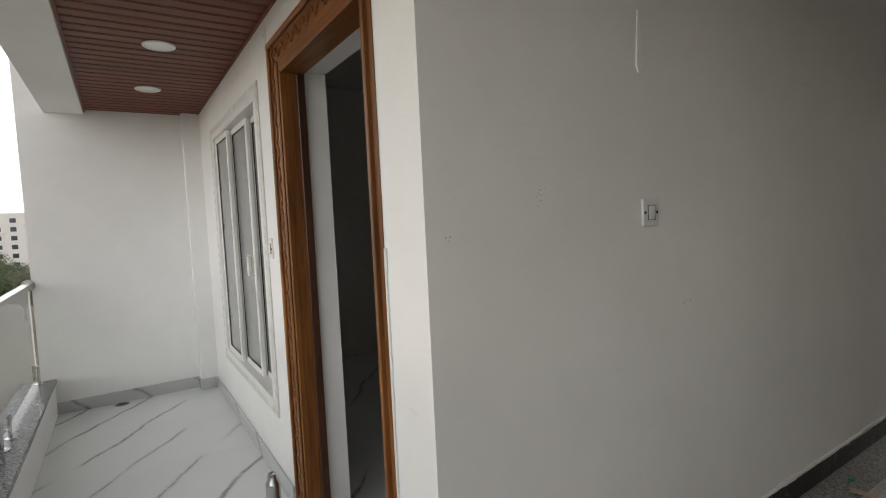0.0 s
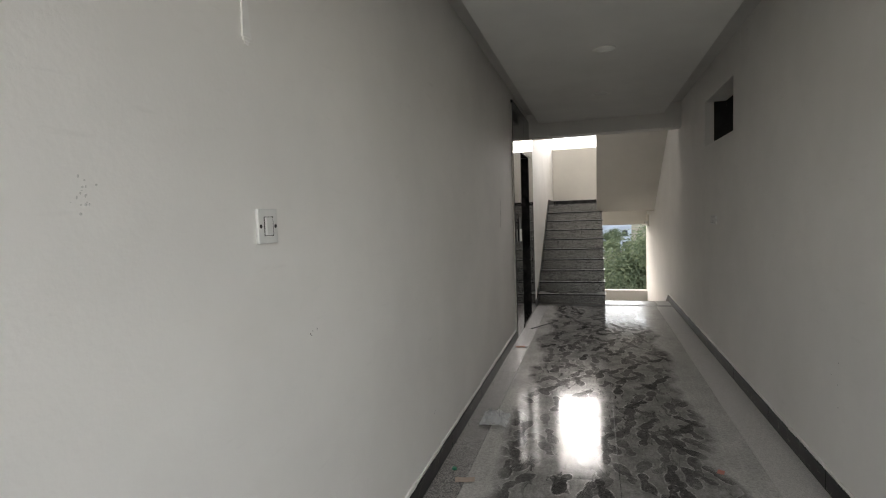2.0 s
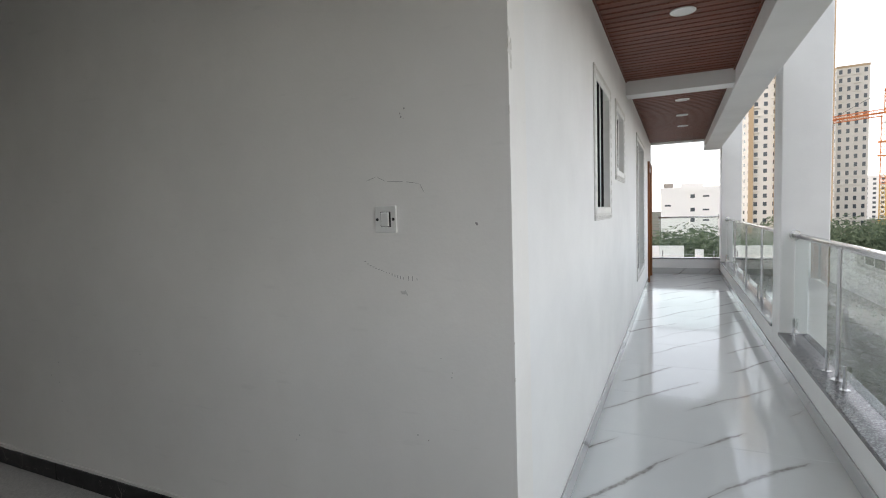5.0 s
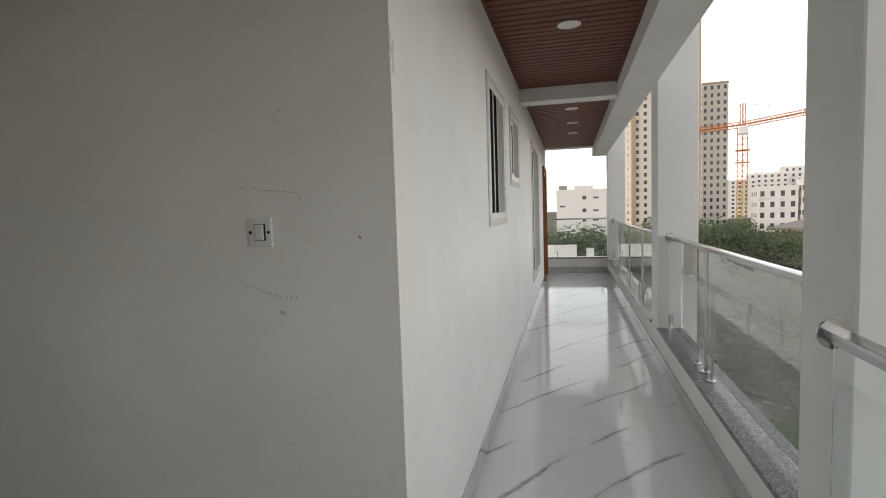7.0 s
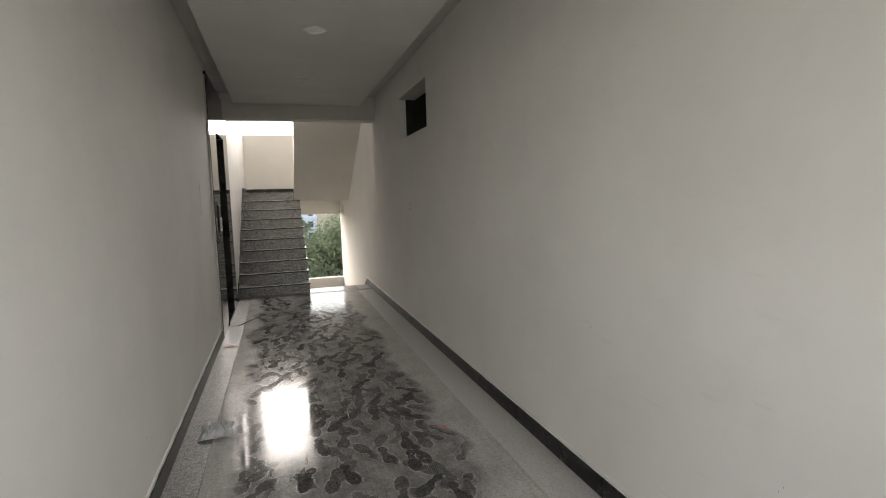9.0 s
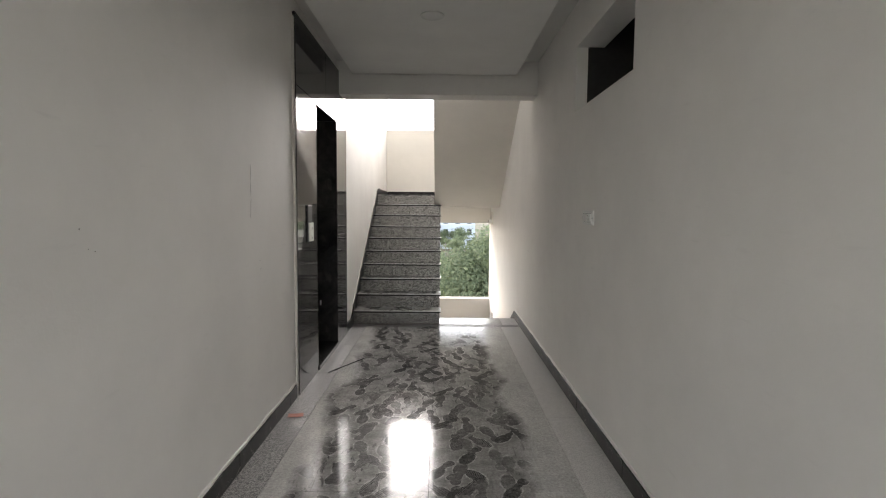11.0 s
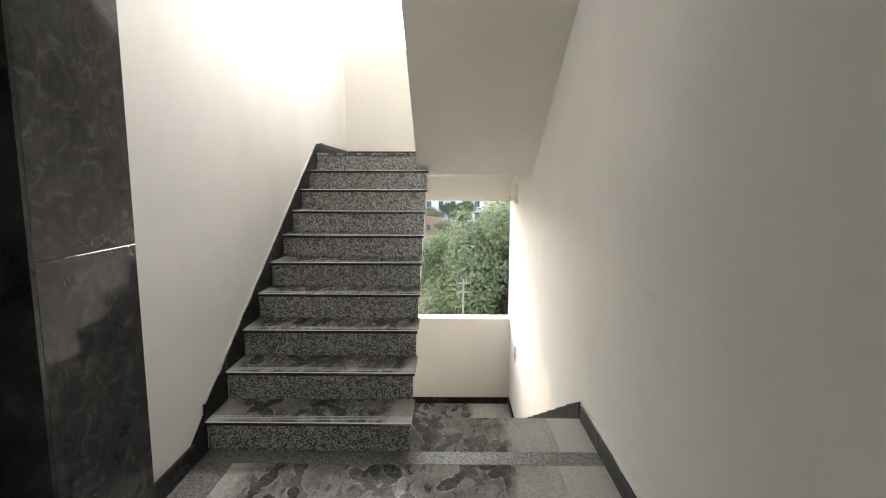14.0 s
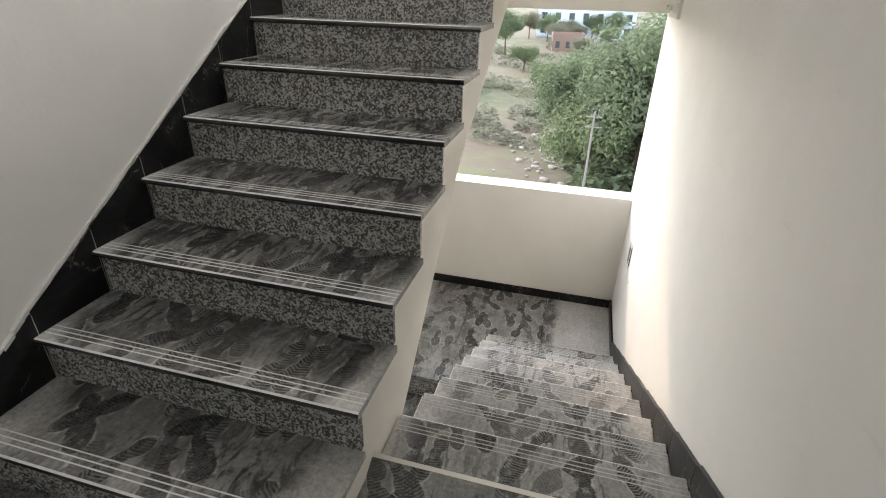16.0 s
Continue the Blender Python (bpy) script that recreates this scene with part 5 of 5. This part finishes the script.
def block(name, cx, cy, w, d, h, turn, wallm, label, cols, floors, bands=True, side_cols=3):
    """A building with its storeys; windows and balcony ledges are objects on shared meshes."""
    b = thing(name, label, "building")
    bm = bmesh.new()
    box(bm, -w / 2, w / 2, -d / 2, d / 2, 0, h)
    part("wall", bm, wallm, b)
    bm = bmesh.new()
    for a, e, c2, f2 in ((-w / 2 - 0.1, w / 2 + 0.1, -d / 2 - 0.1, -d / 2 + 0.2), (-w / 2 - 0.1, w / 2 + 0.1, d / 2 - 0.2, d / 2 + 0.1), (-w / 2 - 0.1, -w / 2 + 0.2, -d / 2 + 0.2, d / 2 - 0.2), (w / 2 - 0.2, w / 2 + 0.1, -d / 2 + 0.2, d / 2 - 0.2)):
        box(bm, a, e, c2, f2, h, h + 1.0)
    part("roof_parapet", bm, M_TAN if wallm == M_TOWER else wallm, b)
    fh = h / floors
    pitch = w / cols
    me_w = mesh_of("window", one(box, -pitch * 0.2, pitch * 0.2, -0.06, 0.06, -fh * 0.25, fh * 0.25), M_WIN)
    me_s = mesh_of("window", one(box, -0.06, 0.06, -d / side_cols * 0.16, d / side_cols * 0.16, -fh * 0.2, fh * 0.2), M_WIN)
    me_b = mesh_of("balcony", one(box, -pitch * 0.42, pitch * 0.42, -0.55, 0.0, -0.15, 0.5), wallm)
    for s in range(floors):
        z = (s + 0.55) * fh
        for k in range(cols):
            x = -w / 2 + (k + 0.5) * pitch
            o = new("window", me_w)
            o.location, o.parent = (x, -d / 2, z), b
            if bands and k % 2 == 0:
                o = new("balcony", me_b)
                o.location, o.parent = (x, -d / 2, z - fh * 0.42), b
        for k in range(side_cols):
            o = new("window", me_s)
            o.location, o.parent = (-w / 2, -d / 2 + (k + 0.5) * d / side_cols, z), b
    b.matrix_basis = pose(cx, cy, GZ, 0, 0, turn)
    return b


def polar(dist, yaw):
    a = radians(yaw)
    return 0.44 - dist * math.sin(a), -8.62 + dist * math.cos(a)


# balcony side
x, y = polar(250, -98.9)
t1 = block("apartment_tower", x, y, 26, 22, 110, -84, M_TOWER, "tall cream and tan apartment tower with balconies", 8, 34)
for k in (-13.2, -4.4, 4.4, 13.2):
    part("tan_pier", one(box, k - 0.8, k + 0.8, -11.8, -10.9, 0, 110.5), M_TAN, t1)
x, y = polar(290, -103.9)
block("apartment_tower", x, y, 11.5, 9, 69, -94, M_TOWER, "tall cream and tan apartment tower with stacked balconies", 4, 19)
x, y = polar(116, -91.45)
wb = block("white_building", x, y, 11.3, 12, 14.2, 90, M_FACADE, "plain white five-storey building with few windows", 1, 5, False, 3)
for c in list(wb.children):
    if c.name.startswith("window"):
        bpy.data.objects.remove(c)
me_w = mesh_of("window", one(box, -0.06, 0.06, -0.38, 0.38, -0.36, 0.36), M_WIN)
me_v = mesh_of("window", one(box, -0.06, 0.06, -0.55, 0.55, -0.16, 0.16), M_WIN)
for xx, zz, me in ((0.0, 13.4, me_w), (-2.3, 13.35, me_v), (0.0, 10.8, me_w), (-2.3, 10.75, me_v), (0.0, 8.8, me_w), (-2.3, 8.75, me_v), (4.4, 11.7, me_v)):
    o = new("window", me)
    o.matrix_basis = pose(xx, 6.0, zz, 0, 0, 90)
    o.parent = wb
part("stair_penthouse", one(box, -1.8, 2.0, 1.0, 5.9, 14.2, 15.9), M_FACADE, wb)
part("roof_tank", one(soft_box, 3.4, 5.2, 2.5, 4.5, 15.2, 16.1, 0.1), M_CONC, wb)
lw = thing("low_white_house", "low white flat-roofed house below the balcony", "building")
part("wall", one(box, 26, 34, -8.95, -2, GZ, -1.0), M_FACADE, lw)
part("roof_parapet", one(box, 25.9, 26.1, -8.95, -2.0, -1.0, -0.33), M_FACADE, lw)
part("stair_wall", one(box, 25.9, 26.1, -9.75, -9.4, GZ, -0.5), M_FACADE, lw)
for k in range(5):
    x, y = polar(420 + 25 * (k % 3), -105.8 - k * 2.6)
    block("distant_block", x, y, 24, 18, 26 + 5 * (k % 3), -100, M_FACADE, "hazy white apartment block far away", 6, 9, False, 3)
for k in range(9):
    x, y = polar(360 + 40 * (k % 4), -119 - k * 3.1)
    block("distant_block", x, y, 26 - 4 * (k % 3), 16, 18 + 6 * ((k * 2) % 5), -105 - 3 * k, M_TOWER if k % 4 == 1 else M_FACADE, "hazy pale apartment block far away", 6, 6 + k % 4, False, 3)
for k in range(2):
    x, y = polar(230, -109 - k * 3.6)
    block("distant_villa", x, y, 13, 10, 16 + 2 * k, -96, M_FACADE, "white four-storey house beyond the trees", 4, 4, True, 3)
# unfinished concrete frame
uf = thing("concrete_frame_building", "unfinished brown concrete building frame", "building")
for k in range(7):
    for j in range(3):
        part("column", one(box, k * 5 - 0.25, k * 5 + 0.25, j * 5 - 0.25, j * 5 + 0.25, 0, 7.6), M_CONC, uf)
for z in (3.6, 7.4):
    part("slab", one(box, -1.2, 31.2, -1.2, 11.2, z, z + 0.35), M_CONC, uf)
x, y = polar(85, -116)
uf.matrix_basis = pose(x, y, GZ, 0, 0, -28)

# tower crane
cr = thing("tower_crane", "orange and yellow tower crane over a building site", "crane")


def lattice(name, p, q, s, n, mat):
    bm = bmesh.new()
    p, q = Vector(p), Vector(q)
    ax = (q - p).normalized()
    u = ax.orthogonal().normalized() * s
    v = ax.cross(u).normalized() * s
    cs = [u + v, u - v, -u - v, -u + v]
    for c in cs:
        rod(bm, p + c, q + c, 0.13, 4)
    for k in range(n):
        a, b = p.lerp(q, k / n), p.lerp(q, (k + 1) / n)
        for i in range(4):
            rod(bm, a + cs[i], b + cs[(i + 1) % 4], 0.07, 3)
            rod(bm, a + cs[i], a + cs[(i + 1) % 4], 0.07, 3)
    return part(name, bm, mat, cr)


lattice("lower_mast", (0, 0, 0), (0, 0, 19), 0.9, 12, M_YELLOW)
lattice("mast", (0, 0, 19), (0, 0, 36), 0.9, 11, M_ORANGE)
lattice("head", (0, 0, 36), (0, 0, 43), 0.5, 4, M_ORANGE)
lattice("jib", (0, 0, 37), (26, 0, 40), 0.55, 20, M_ORANGE)
lattice("counter_jib", (0, 0, 37), (-13, 0, 36.4), 0.6, 8, M_ORANGE)
part("cab", one(soft_box, -1.0, 1.4, -2.4, -0.7, 34.0, 36.4, 0.2), M_FACADE, cr)
part("counterweight", one(soft_box, -14, -11, -0.9, 0.9, 33.8, 36.0, 0.1), M_CONC, cr)
bm = bmesh.new()
rod(bm, (0, 0, 43), (17, 0, 39.2), 0.06, 4)
rod(bm, (0, 0, 43), (-11, 0, 37), 0.06, 4)
part("stay_cable", bm, M_DARK, cr)
for z in (26, 29.5):
    part("platform", one(holed, 0, -1.9, 1.9, -1.9, 1.9, z, z + 0.2, [(-0.95, 0.95, z - 1, z + 1)]), M_ORANGE, cr)
x, y = polar(135, -106.4)
cr.matrix_basis = pose(x, y, GZ, 0, 0, -106) @ Matrix.Diagonal((0.78, 0.78, 0.78, 1))

# --- trees -------------------------------------------------------------


def leaf_mat(name, a, b):
    m = Mat(name, 0.6)
    c = m.mix(m.island, a, b)
    m.color(m.mix(m.math("MULTIPLY", m.rnd, 0.55), c, (0.17, 0.195, 0.135)))
    m.put("Specular IOR Level", 0.12)
    # thin leaves let the sun through
    glow = m.node("ShaderNodeBsdfTranslucent")
    m.give(glow.inputs["Color"], m.mix(m.island, tuple(v * 1.1 for v in a), tuple(v * 1.1 for v in b)))
    both = m.node("ShaderNodeMixShader")
    both.inputs[0].default_value = 0.45
    m.give(both.inputs[1], m.b.outputs[0])
    m.give(both.inputs[2], glow.outputs[0])
    m.give(m.t.nodes["Material Output"].inputs["Surface"], both.outputs[0])
    return m.m


M_LEAF = leaf_mat("green_leaves", (0.075, 0.11, 0.065), (0.22, 0.27, 0.16))
M_LEAF2 = leaf_mat("grey_green_leaves", (0.13, 0.135, 0.10), (0.28, 0.28, 0.21))
M_LEAF3 = leaf_mat("yellow_green_leaves", (0.09, 0.125, 0.065), (0.23, 0.28, 0.15))
M_BARK = plain("bark", (0.10, 0.075, 0.055), 0.9, 0, 0.3)


def tree(h, r, seed, leafm, label, count=12000, leaf=0.27):
    rng = random.Random(seed)
    t = thing("tree", label, "tree", "trees")
    bm = bmesh.new()
    top = Vector((rng.uniform(-0.3, 0.3), rng.uniform(-0.3, 0.3), h * 0.6))
    rod(bm, (0, 0, -0.2), top, 0.16, 8, 0.09)
    centers = []
    for k in range(15):
        a = k * 2.4 + rng.uniform(-0.4, 0.4)
        rr = r * rng.uniform(0.25, 0.8)
        c = Vector((rr * math.cos(a), rr * math.sin(a), h * rng.uniform(0.5, 0.9)))
        start = Vector((0, 0, 0)).lerp(top, rng.uniform(0.5, 1.0))
        rod(bm, start, c, 0.06, 5, 0.02)
        centers.append((c, r * rng.uniform(0.28, 0.5)))
    centers.append((Vector((0, 0, h * 0.88)), r * 0.4))
    part("trunk", bm, M_BARK, t)
    verts, faces = [], []
    for k in range(count):
        c, cr_ = centers[rng.randrange(len(centers))]
        d = Vector((rng.gauss(0, 1), rng.gauss(0, 1), rng.gauss(0, 0.8))).normalized()
        p = c + d * cr_ * (1.0 - 0.75 * rng.random() ** 2.2)
        n = (d + Vector((rng.uniform(-0.8, 0.8), rng.uniform(-0.8, 0.8), rng.uniform(0, 0.9)))).normalized()
        u = n.orthogonal().normalized()
        u = (u * math.cos(k) + n.cross(u) * math.sin(k)) * leaf * rng.uniform(0.6, 1.3)
        v = n.cross(u).normalized() * leaf * 0.45
        b = len(verts)
        verts += [p - u * 0.5, p + v * 0.5, p + u * 0.6 - n * leaf * 0.15, p - v * 0.5]
        faces.append((b, b + 1, b + 2, b + 3))
    me = bpy.data.meshes.new("crown")
    me.from_pydata([tuple(q) for q in verts], [], faces)
    me.materials.append(leafm)
    crown = new("crown", me)
    crown.parent = t
    return t


base = [tree(7.6, 3.6, 1, M_LEAF, "dense dark green broadleaf tree"), tree(6.4, 3.3, 2, M_LEAF2, "dusty grey-green broadleaf tree", 10000), tree(5.0, 3.0, 3, M_LEAF3, "small bright green tree", 9000)]
rng = random.Random(11)
# behind the stairwell
spots = [(5.2, 33, 0, 1.3), (9.5, 36, 1, 1.15), (2.2, 31, 2, 1.0), (0.8, 39, 0, 0.95), (-4, 135, 1, 0.7), (1, 140, 0, 0.75), (3.2, 132, 2, 0.7), (6, 138, 0, 0.85), (-2, 128, 1, 0.6), (-9, 130, 0, 0.8), (-14, 136, 1, 0.9), (7.0, 47, 0, 0.95), (11.5, 44, 0, 1.2), (13, 52, 1, 1.2), (4.0, 40, 2, 0.8),
         (-3.2, 62, 2, 0.7), (4.5, 70, 1, 0.65), (12, 66, 0, 1.1), (17, 60, 0, 1.2), (-8, 80, 2, 0.7), (0, 95, 1, 0.6), (9, 100, 0, 0.7), (18, 92, 2, 1.1), (-14, 100, 0, 1.0), (24, 110, 0, 1.2), (-6, 118, 1, 0.7), (5, 125, 2, 0.7), (14, 29, 0, 1.2), (8.2, 29, 2, 1.0), (6.6, 38, 0, 0.95), (3.6, 34, 0, 0.9), (12, 37, 0, 1.2), (16, 40, 1, 1.2), (10, 55, 0, 1.2), (6.5, 56, 1, 0.75), (20, 50, 0, 1.2), (9, 78, 0, 0.75), (-16, 70, 1, 0.8), (13, 83, 0, 1.1), (21, 75, 1, 1.2), (-22, 95, 2, 1.0), (28, 95, 0, 1.2)]
# balcony side
for dist, yaw, kind, s in ((40, -90.6, 0, 1.27), (41, -92.2, 0, 1.2), (43, -95.6, 1, 1.1), (44, -88.6, 0, 1.2), (48, -104.2, 0, 1.3), (50, -107.0, 0, 1.15), (46, -110, 1, 1.1), (55, -101.5, 0, 1.3), (60, -113, 2, 1.2), (75, -106, 0, 1.2), (80, -109.5, 2, 1.2), (30, -116, 1, 0.7), (24, -112, 2, 0.55), (35, -119, 1, 0.8), (40, -114, 2, 0.8), (90, -120, 0, 1.2), (110, -123, 1, 1.3), (95, -127, 2, 1.3), (130, -130, 0, 1.3), (120, -134, 1, 1.4), (70, -131, 0, 1.1), (150, -118, 0, 1.4), (160, -125, 1, 1.4), (170, -132, 0, 1.5), (140, -138, 2, 1.4), (100, -141, 0, 1.3)):
    x, y = polar(dist, yaw)
    spots.append((x, y, kind, s))
for k in range(7):
    x, y = polar(70 + 9 * k, 94 + k * 1.8)
    spots.append((x, y, k % 3, 1.2))
used = set()
for x, y, kind, s in spots:
    m4 = pose(x, y, GZ, 0, 0, rng.uniform(0, 360)) @ Matrix.Diagonal((s, s, s, 1))
    if kind not in used:
        used.add(kind)
        base[kind].matrix_basis = m4
    else:
        o = copy_thing(base[kind], m4)
        o.matrix_basis = m4
# left, seen past the end wall
x, y = polar(190, 100.5)
block("apartment_block", x, y, 30, 14, 17, 92, M_FACADE, "white and blue apartment block beyond the railing", 9, 7, True, 3)

# behind the stairwell: houses, site wall, pole, car
block("pale_blue_house", -1.0, 150, 24, 14, 13, 0, M_BLUEWALL, "pale blue and white house across the field", 7, 4, True, 3)
block("brick_shed", -3.5, 112, 6, 4, 2.4, 8, plain("brick_red", (0.24, 0.17, 0.14), 0.9, 0, 0.3), "low red brick shed by the road", 3, 1, False, 2)
M_POLE = plain("weathered_pole_concrete", (0.24, 0.23, 0.22), 0.9, 0, 0.2)
pole = thing("utility_pole", "concrete utility pole with cross arms and cables", "utility pole")
part("pole", one(rod, (0, 0, 0), (0, 0, 5.9), 0.075, 8, 0.05), M_POLE, pole)
for z in (5.6, 5.1):
    part("cross_arm", one(box, -0.42, 0.42, -0.025, 0.025, z, z + 0.05), M_POLE, pole)
pole.location = (2.1, 26, GZ)
p2 = copy_thing(pole, pose(3.0, 52, GZ))
p3 = copy_thing(pole, pose(1.8, 80, GZ))
M_CABLE = plain("grey_cable", (0.22, 0.22, 0.22), 0.6)
for dx in (-0.4, -0.15, 0.18, 0.4):
    bm = bmesh.new()
    for (xa, ya), (xb, yb) in (((2.1, 26), (3.0, 52)), ((3.0, 52), (1.8, 80))):
        prev = None
        for k in range(9):
            f_ = k / 8
            p = Vector((xa + (xb - xa) * f_ + dx, ya + (yb - ya) * f_, GZ + 5.67 - 0.9 * 4 * f_ * (1 - f_) * 0.6))
            if prev:
                rod(bm, prev, p, 0.009, 4)
            prev = p
    tagged(part("overhead_cable", bm, M_CABLE), "sagging overhead cable between utility poles", "cable", "overhead cables")
car = thing("parked_car", "white parked car on the far lane", "car")
bm = bmesh.new()
prism(bm, [(-2.0, 0.35), (-2.0, 0.85), (-1.3, 0.95), (-0.8, 1.45), (0.8, 1.45), (1.4, 0.95), (2.0, 0.85), (2.0, 0.35)], 1, -0.85, 0.85)
part("body", bm, M_FACADE, car)
for xx in (-1.25, 1.25):
    for yy in (-0.86, 0.86):
        part("wheel", one(rod, (xx, yy - 0.09, 0.33), (xx, yy + 0.09, 0.33), 0.33, 14), M_DARK, car)
part("window", one(box, -0.8, 0.8, -0.865, 0.865, 0.98, 1.35), M_WIN, car)
car.matrix_basis = pose(7.2, 96, GZ, 0, 0, 80)
bm = bmesh.new()
for k in range(260):
    p = Vector((rng.gauss(-0.5, 2.0), rng.gauss(42, 6), GZ + 0.05))
    bmesh.ops.create_icosphere(bm, subdivisions=1, radius=rng.uniform(0.05, 0.18) + 0.3 * rng.random() ** 6, matrix=Matrix.Translation(p) @ Matrix.Rotation(rng.uniform(0, 3), 4, "Z") @ Matrix.Diagonal((1, 0.7, 0.45, 1)))
tagged(part("rubble", bm, plain("rubble_pale", (0.42, 0.38, 0.34), 0.9, 0, 0.4)), "scattered pale rubble and litter on the field", "rubble", kind="stuff")
bm = bmesh.new()
for k in range(900):
    x, y = polar(rng.uniform(14, 60), -rng.uniform(98, 128))
    bmesh.ops.create_icosphere(bm, subdivisions=1, radius=rng.uniform(0.08, 0.25) + 0.5 * rng.random() ** 6, matrix=Matrix.Translation((x, y, GZ + 0.1)) @ Matrix.Rotation(rng.uniform(0, 3), 4, "Z") @ Matrix.Diagonal((1, 0.7, 0.5, 1)))
tagged(part("rubble", bm, plain("rubble_grey", (0.38, 0.35, 0.31), 0.9, 0, 0.4)), "grey rubble and stones on the building plot", "rubble", kind="stuff")


def undergrowth(name, spots, count, leafm, label, seed):
    """Low scrub: many small leaves heaped over the ground."""
    r_ = random.Random(seed)
    verts, faces = [], []
    for k in range(count):
        cx, cy, cr_, hh = spots[r_.randrange(len(spots))]
        a, q = r_.uniform(0, 6.28), math.sqrt(r_.random())
        p = Vector((cx + cr_ * q * math.cos(a), cy + cr_ * q * math.sin(a), GZ + hh * (1 - q * q) * r_.uniform(0.35, 1.1)))
        n = Vector((r_.uniform(-0.7, 0.7), r_.uniform(-0.7, 0.7), 1)).normalized()
        u = n.orthogonal().normalized()
        u = (u * math.cos(k) + n.cross(u) * math.sin(k)) * r_.uniform(0.12, 0.34)
        v = n.cross(u) * 0.5
        b = len(verts)
        verts += [tuple(p - u), tuple(p + v), tuple(p + u), tuple(p - v)]
        faces.append((b, b + 1, b + 2, b + 3))
    me = bpy.data.meshes.new(name)
    me.from_pydata(verts, [], faces)
    me.materials.append(leafm)
    return tagged(new(name, me), label, "bushes", kind="stuff")


rng = random.Random(5)
heaps = [(rng.uniform(2.0, 17), rng.uniform(23, 46), rng.uniform(1.2, 2.6), rng.uniform(0.8, 3.0)) for k in range(70)]
undergrowth("undergrowth", heaps[::2], 13000, M_LEAF3, "light green undergrowth between the trees", 7)
undergrowth("undergrowth", heaps[1::2], 14000, M_LEAF, "dense green undergrowth between the trees", 1)
heaps = [(rng.uniform(-18, 20), rng.uniform(40, 130), rng.uniform(1.0, 3.0), rng.uniform(0.4, 1.6)) for k in range(120)]
undergrowth("scrub", heaps, 16000, M_LEAF2, "dry grey-green scrub across the field", 2)
heaps = []
for k in range(110):
    x, y = polar(rng.uniform(12, 75), -rng.uniform(99, 130))
    heaps.append((x, y, rng.uniform(0.8, 2.6), rng.uniform(0.3, 1.5)))
undergrowth("scrub", heaps, 20000, M_LEAF2, "dry grey-green scrub on the building plot", 3)

# --- floor pieces ------------------------------------------------------
floor = tagged(new("floor_corridor"), "dark polished granite corridor floor under dust and shoe prints", "floor", kind="structure")
y, n = -8.10, 0
cuts = [-8.10, -7.38, -6.47, -5.55, -4.63, -3.72, -2.80, -1.886, -0.97, -0.122]
for a, b in zip(cuts, cuts[1:]):
    for x0, x1 in ((0.19, 1.02), (1.02, 1.80)):
        part("slab", one(soft_box, x0 + 0.0008, x1 - 0.0008, a + 0.0008, b - 0.0008, -0.02, 0.0, 0.0012), M_FLOOR, floor)
    for x0, x1 in ((0.0, 0.19), (1.80, W)):
        part("border_slab", one(soft_box, x0 + 0.0008, x1 - 0.0008, a + 0.0008, b - 0.0008, -0.02, 0.0, 0.0012), M_BORDER if x0 < 1 else M_BORDER2, floor)
part("border_slab", one(soft_box, 0.0, W, -0.1212, -0.0, -0.02, 0.0, 0.0012), M_BORDER, floor)
part("slab", one(soft_box, FLIGHT_R - 0.04, W - 0.21, 0.001, Y_DN - 0.012, -0.02, 0.0, 0.003), M_FLOOR, floor)
part("border_slab", one(soft_box, W - 0.208, W, 0.001, Y_DN - 0.012, -0.02, 0.0, 0.003), M_BORDER2, floor)

balcony = tagged(new("floor_balcony"), "glossy white veined marble tile balcony floor", "floor", kind="structure")
for x0, x1, yin in ((END_L, 2.2, CURB_L), (2.2, END_R, CURB_R)):
    x = x0
    while x < x1 - 0.01:
        e = min(x + 0.8, x1)
        for a, b in ((yin, YR + 0.02 if x0 > 0 else YL),):
            part("tile", one(soft_box, x + 0.0006, e - 0.0006, a + 0.0006, b - 0.0006, -0.02, 0.0, 0.0008), M_MARBLE, balcony)
        x = e
